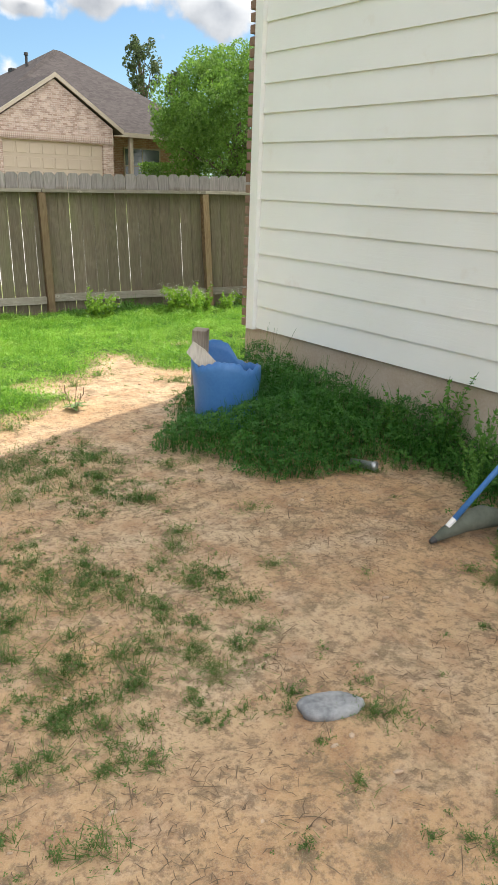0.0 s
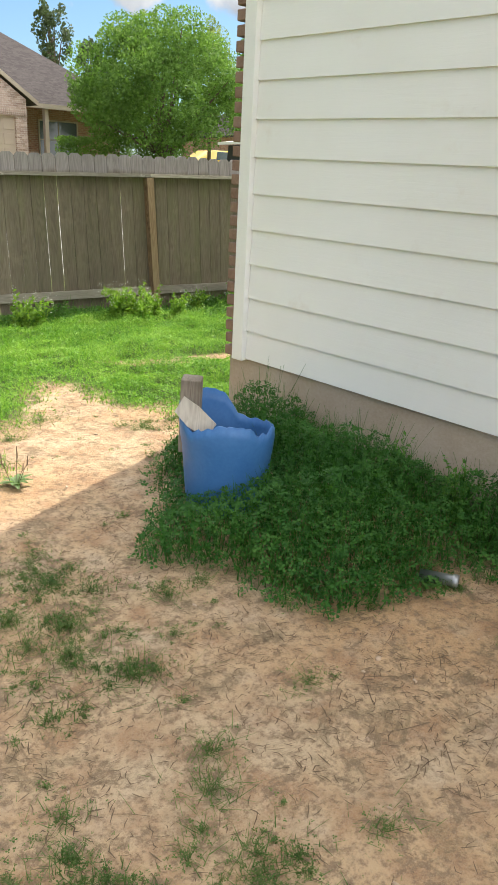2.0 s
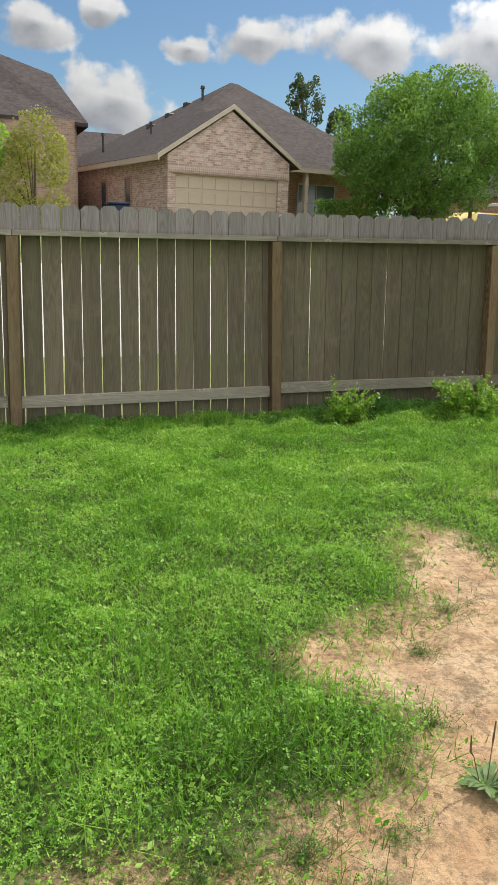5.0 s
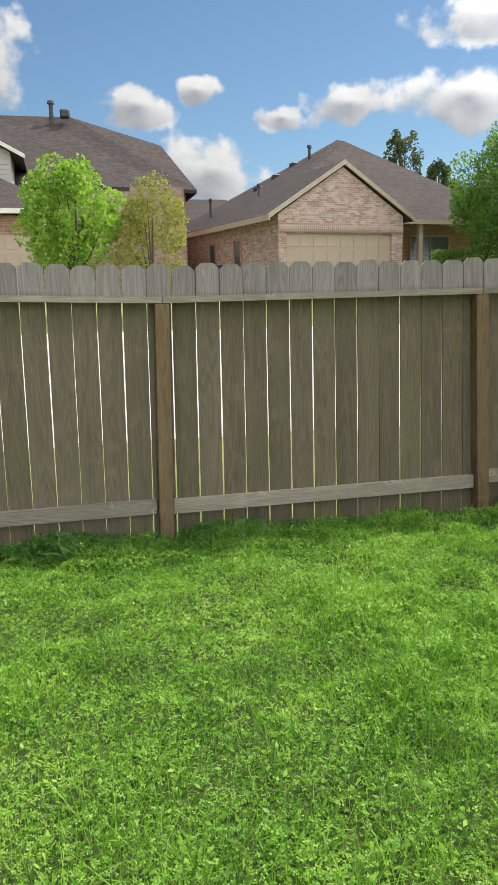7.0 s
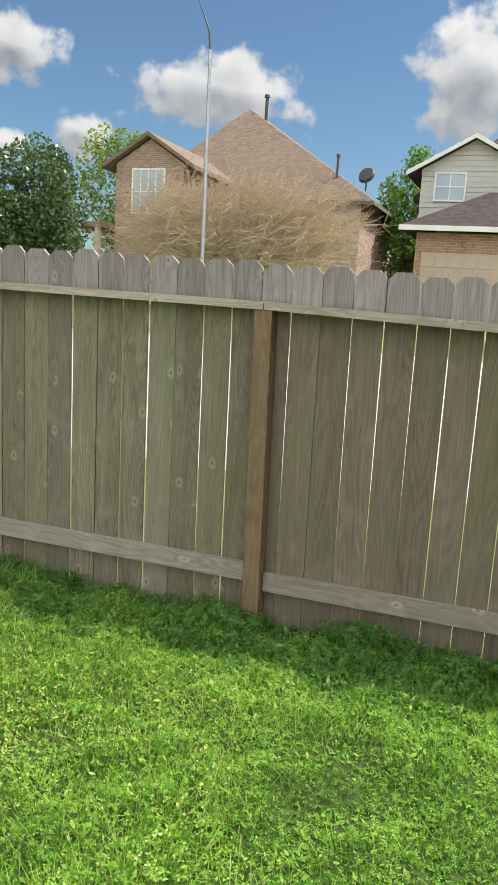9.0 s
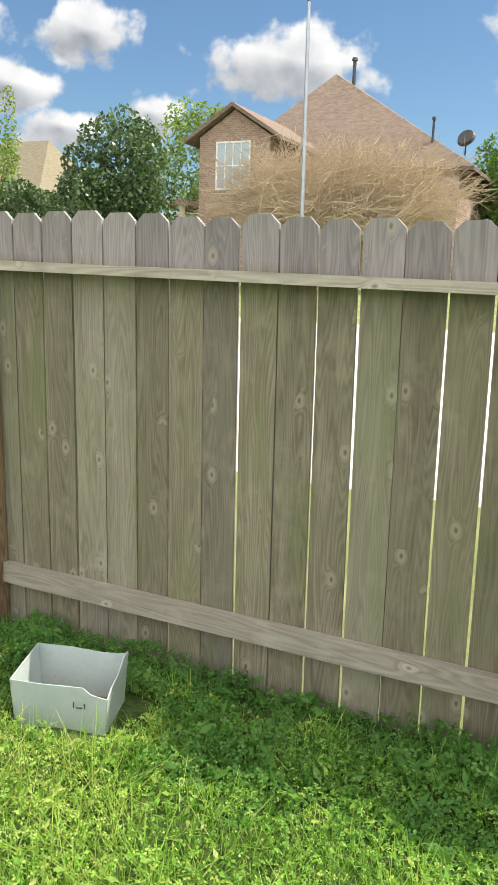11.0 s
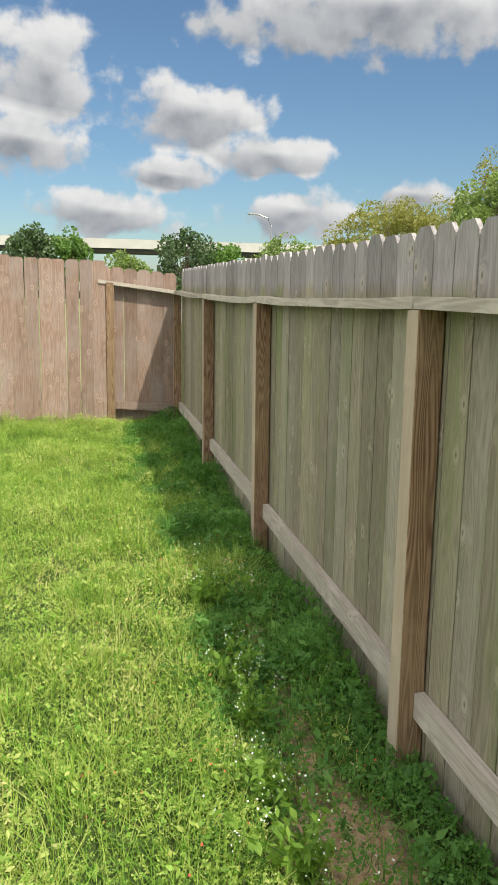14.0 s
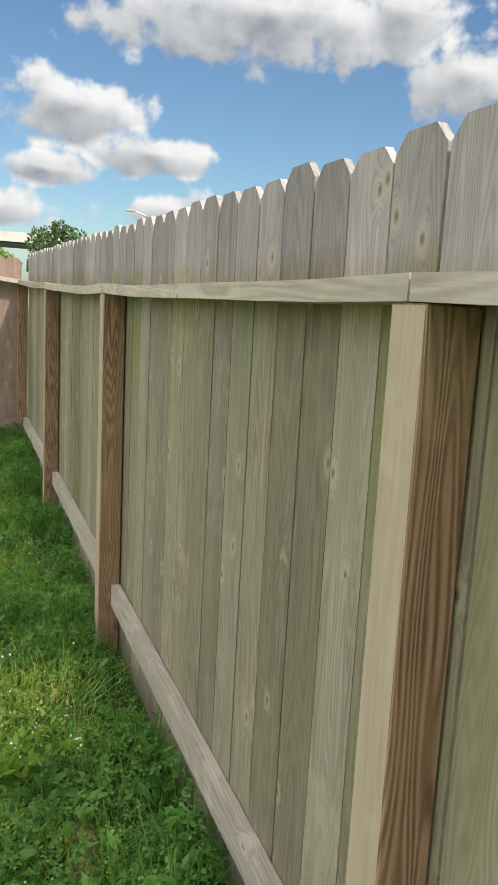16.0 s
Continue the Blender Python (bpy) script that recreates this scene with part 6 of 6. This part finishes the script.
def build_bare_shrub():
    """A leafless crape myrtle: many fine tan stems spreading from the ground."""
    t = thing("bare_shrub", "large leafless shrub of fine tan twigs", "shrub", m=pose(-8.3, 27.4, 1.28))
    r = np.random.default_rng(21)
    out = []
    def ribbon(a, b, wa, wb):
        for q in (np.array([1.0, 0.3, 0]), np.array([0, 1.0, 0.4])):
            s = unit(np.cross(b - a, q))
            out.append(np.stack([a - s * wa, a + s * wa, b + s * wb, b - s * wb], 1))
    n = 150
    az_, sp_ = r.uniform(0, 2 * np.pi, n), r.uniform(0.1, 1.0, n) ** 0.7
    base = np.stack([r.normal(size=n) * 0.25, r.normal(size=n) * 0.25, np.zeros(n)], 1)
    mid = base + np.stack([np.cos(az_) * sp_ * 1.75, np.sin(az_) * sp_ * 0.9, r.uniform(1.1, 2.0, n)], 1)
    ribbon(base, mid, 0.028, 0.018)
    for level, (ways, ln, wa, wb) in enumerate(((5, 1.15, 0.016, 0.010), (4, 0.8, 0.010, 0.006), (3, 0.5, 0.007, 0.004))):
        a = np.repeat(mid, ways, axis=0)
        d = unit(r.normal(size=a.shape) + np.array([0, 0, 0.75]) + a * np.array([0.22, 0.22, 0.0]))
        mid = a + d * ln * r.uniform(0.6, 1.2, (len(a), 1)) * np.array([1.3, 0.8, 0.95])
        ribbon(a, mid, wa, wb)
    part("twig_mass", quads("twig_mass", np.concatenate(out), TWIG), None, t)


build_bare_shrub()


# ---- beyond the fence: street things ----
def build_pole():
    p = thing("tall_pole", "tall thin grey metal pole beyond the fence", "pole")
    part("shaft", tube([(-7.66, 24.0, 0.9), (-7.75, 24.0, 7.1)], [0.05, 0.036], 10), METAL, p)
    part("arm", tube([(-7.75, 24.0, 7.05), (-7.8, 24.0, 7.5), (-8.05, 23.95, 8.1)], [0.03, 0.022, 0.012], 8), DARK_METAL, p)


build_pole()


def build_car():
    c = thing("parked_car", "yellow parked car on the street", "car", m=pose(23.4, 34.6, 1.45))
    bm = prism([(-2.0, 0.35), (2.0, 0.35), (2.05, 0.8), (1.1, 0.92), (0.55, 1.36), (-0.9, 1.38), (-1.6, 0.95), (-2.05, 0.85)], 1.7)
    bmesh.ops.bevel(bm, geom=bm.edges[:], offset=0.05, segments=2, affect="EDGES")
    part("body", bm, YELLOW_PAINT, c, smooth=True)
    for s in (-1.25, 1.25):
        for yy in (-0.02, 1.55):
            w = part("wheel", tube([(s, yy, 0.32), (s, yy + 0.2, 0.32)], [0.32, 0.32], 18), RUBBER, c)
            part("rim", tube([(s, yy - 0.012, 0.32), (s, yy + 0.21, 0.32)], [0.19, 0.19], 14), METAL, w)
    part("side_window", prism([(-0.85, 0.95), (0.95, 0.95), (0.5, 1.3), (-0.8, 1.32)], -0.012), GLASS, c)


build_car()


def build_trailer():
    t = thing("covered_trailer", "dark covered trailer with a white roof edge", "trailer")
    bm = prism([(17.5, 1.85), (23.5, 1.85), (23.5, 3.3), (17.6, 2.68)], 2.2)
    bmesh.ops.translate(bm, verts=bm.verts[:], vec=(0, 24.3, 0))
    part("cover", bm, DARK_TARP, t)
    bm = prism([(17.2, 2.68), (23.7, 3.36), (23.7, 3.45), (17.2, 2.77)], 2.4)
    bmesh.ops.translate(bm, verts=bm.verts[:], vec=(0, 24.2, 0))
    part("roof_edge", bm, WHITE_TRIM, t, "white roof edge")
    for x in (19.2, 20.1):
        w = part("wheel", tube([(x, 24.2, 1.55), (x, 24.42, 1.55)], [0.34, 0.34], 18), RUBBER, t)
        part("rim", tube([(x, 24.19, 1.55), (x, 24.43, 1.55)], [0.18, 0.18], 12), METAL, w)
    part("drawbar", tube([(17.5, 25.3, 1.5), (16.4, 25.3, 1.35)], [0.05, 0.04], 8), METAL, t)


build_trailer()


def build_wheelie_bin():
    b = thing("rubbish_bin", "dark blue rubbish bin by the house wall", "bin", m=pose(6.15, 32.6, 1.42))
    bm = prism([(-0.27, 0.0), (0.27, 0.0), (0.34, 1.0), (-0.34, 1.0)], 0.7)
    bmesh.ops.bevel(bm, geom=bm.edges[:], offset=0.03, segments=1, affect="EDGES")
    part("body", bm, plain("navy_plastic", (0.012, 0.018, 0.05), (0.02, 0.03, 0.075), 4, 0.5), b)
    part("lid", solid([(-0.37, 0.37, -0.05, 0.75, 1.0, 1.08)], 0.02), plain("navy_lid", (0.012, 0.02, 0.055), (0.02, 0.03, 0.08), 4, 0.45), b)


build_wheelie_bin()


def build_overpass():
    o = thing("overpass", "pale concrete highway overpass on columns", "bridge")
    # near-black colour stands in for the shade on the concrete girders
    part("deck", solid([(-95, -88, -80, 90, 4.75, 5.35)]), DARK_DECK, o, "girders of the deck, shade put into their dark colour")
    part("parapet", solid([(-88.0, -87.7, -80, 90, 5.1, 6.05)]), PALE_CONCRETE, o, "pale parapet")
    piece = mesh_of("column", solid([(-0.6, 0.6, -0.6, 0.6, -0.3, 4.76)], 0.1), PALE_CONCRETE)
    for k in range(9):
        part("column", piece, None, o).location = (-90.5, -56 + k * 16.1, 0)
    for yy in (8.6, 24.7):
        part("cap_beam", solid([(-94, -88.2, yy - 0.8, yy + 0.8, 4.3, 4.77)]), PALE_CONCRETE, o)


build_overpass()


def build_street_lamp():
    l = thing("street_lamp", "thin grey street lamp before the overpass", "street lamp")
    part("pole", tube([(-62, 23.0, 0.0), (-62, 23.0, 5.9), (-62, 22.7, 6.5), (-62, 21.9, 6.75)], [0.1, 0.07, 0.06, 0.05], 8), METAL, l)
    part("lamp_head", solid([(-62.12, -61.88, 21.2, 22.0, 6.68, 6.82)], 0.03), METAL, l)


build_street_lamp()
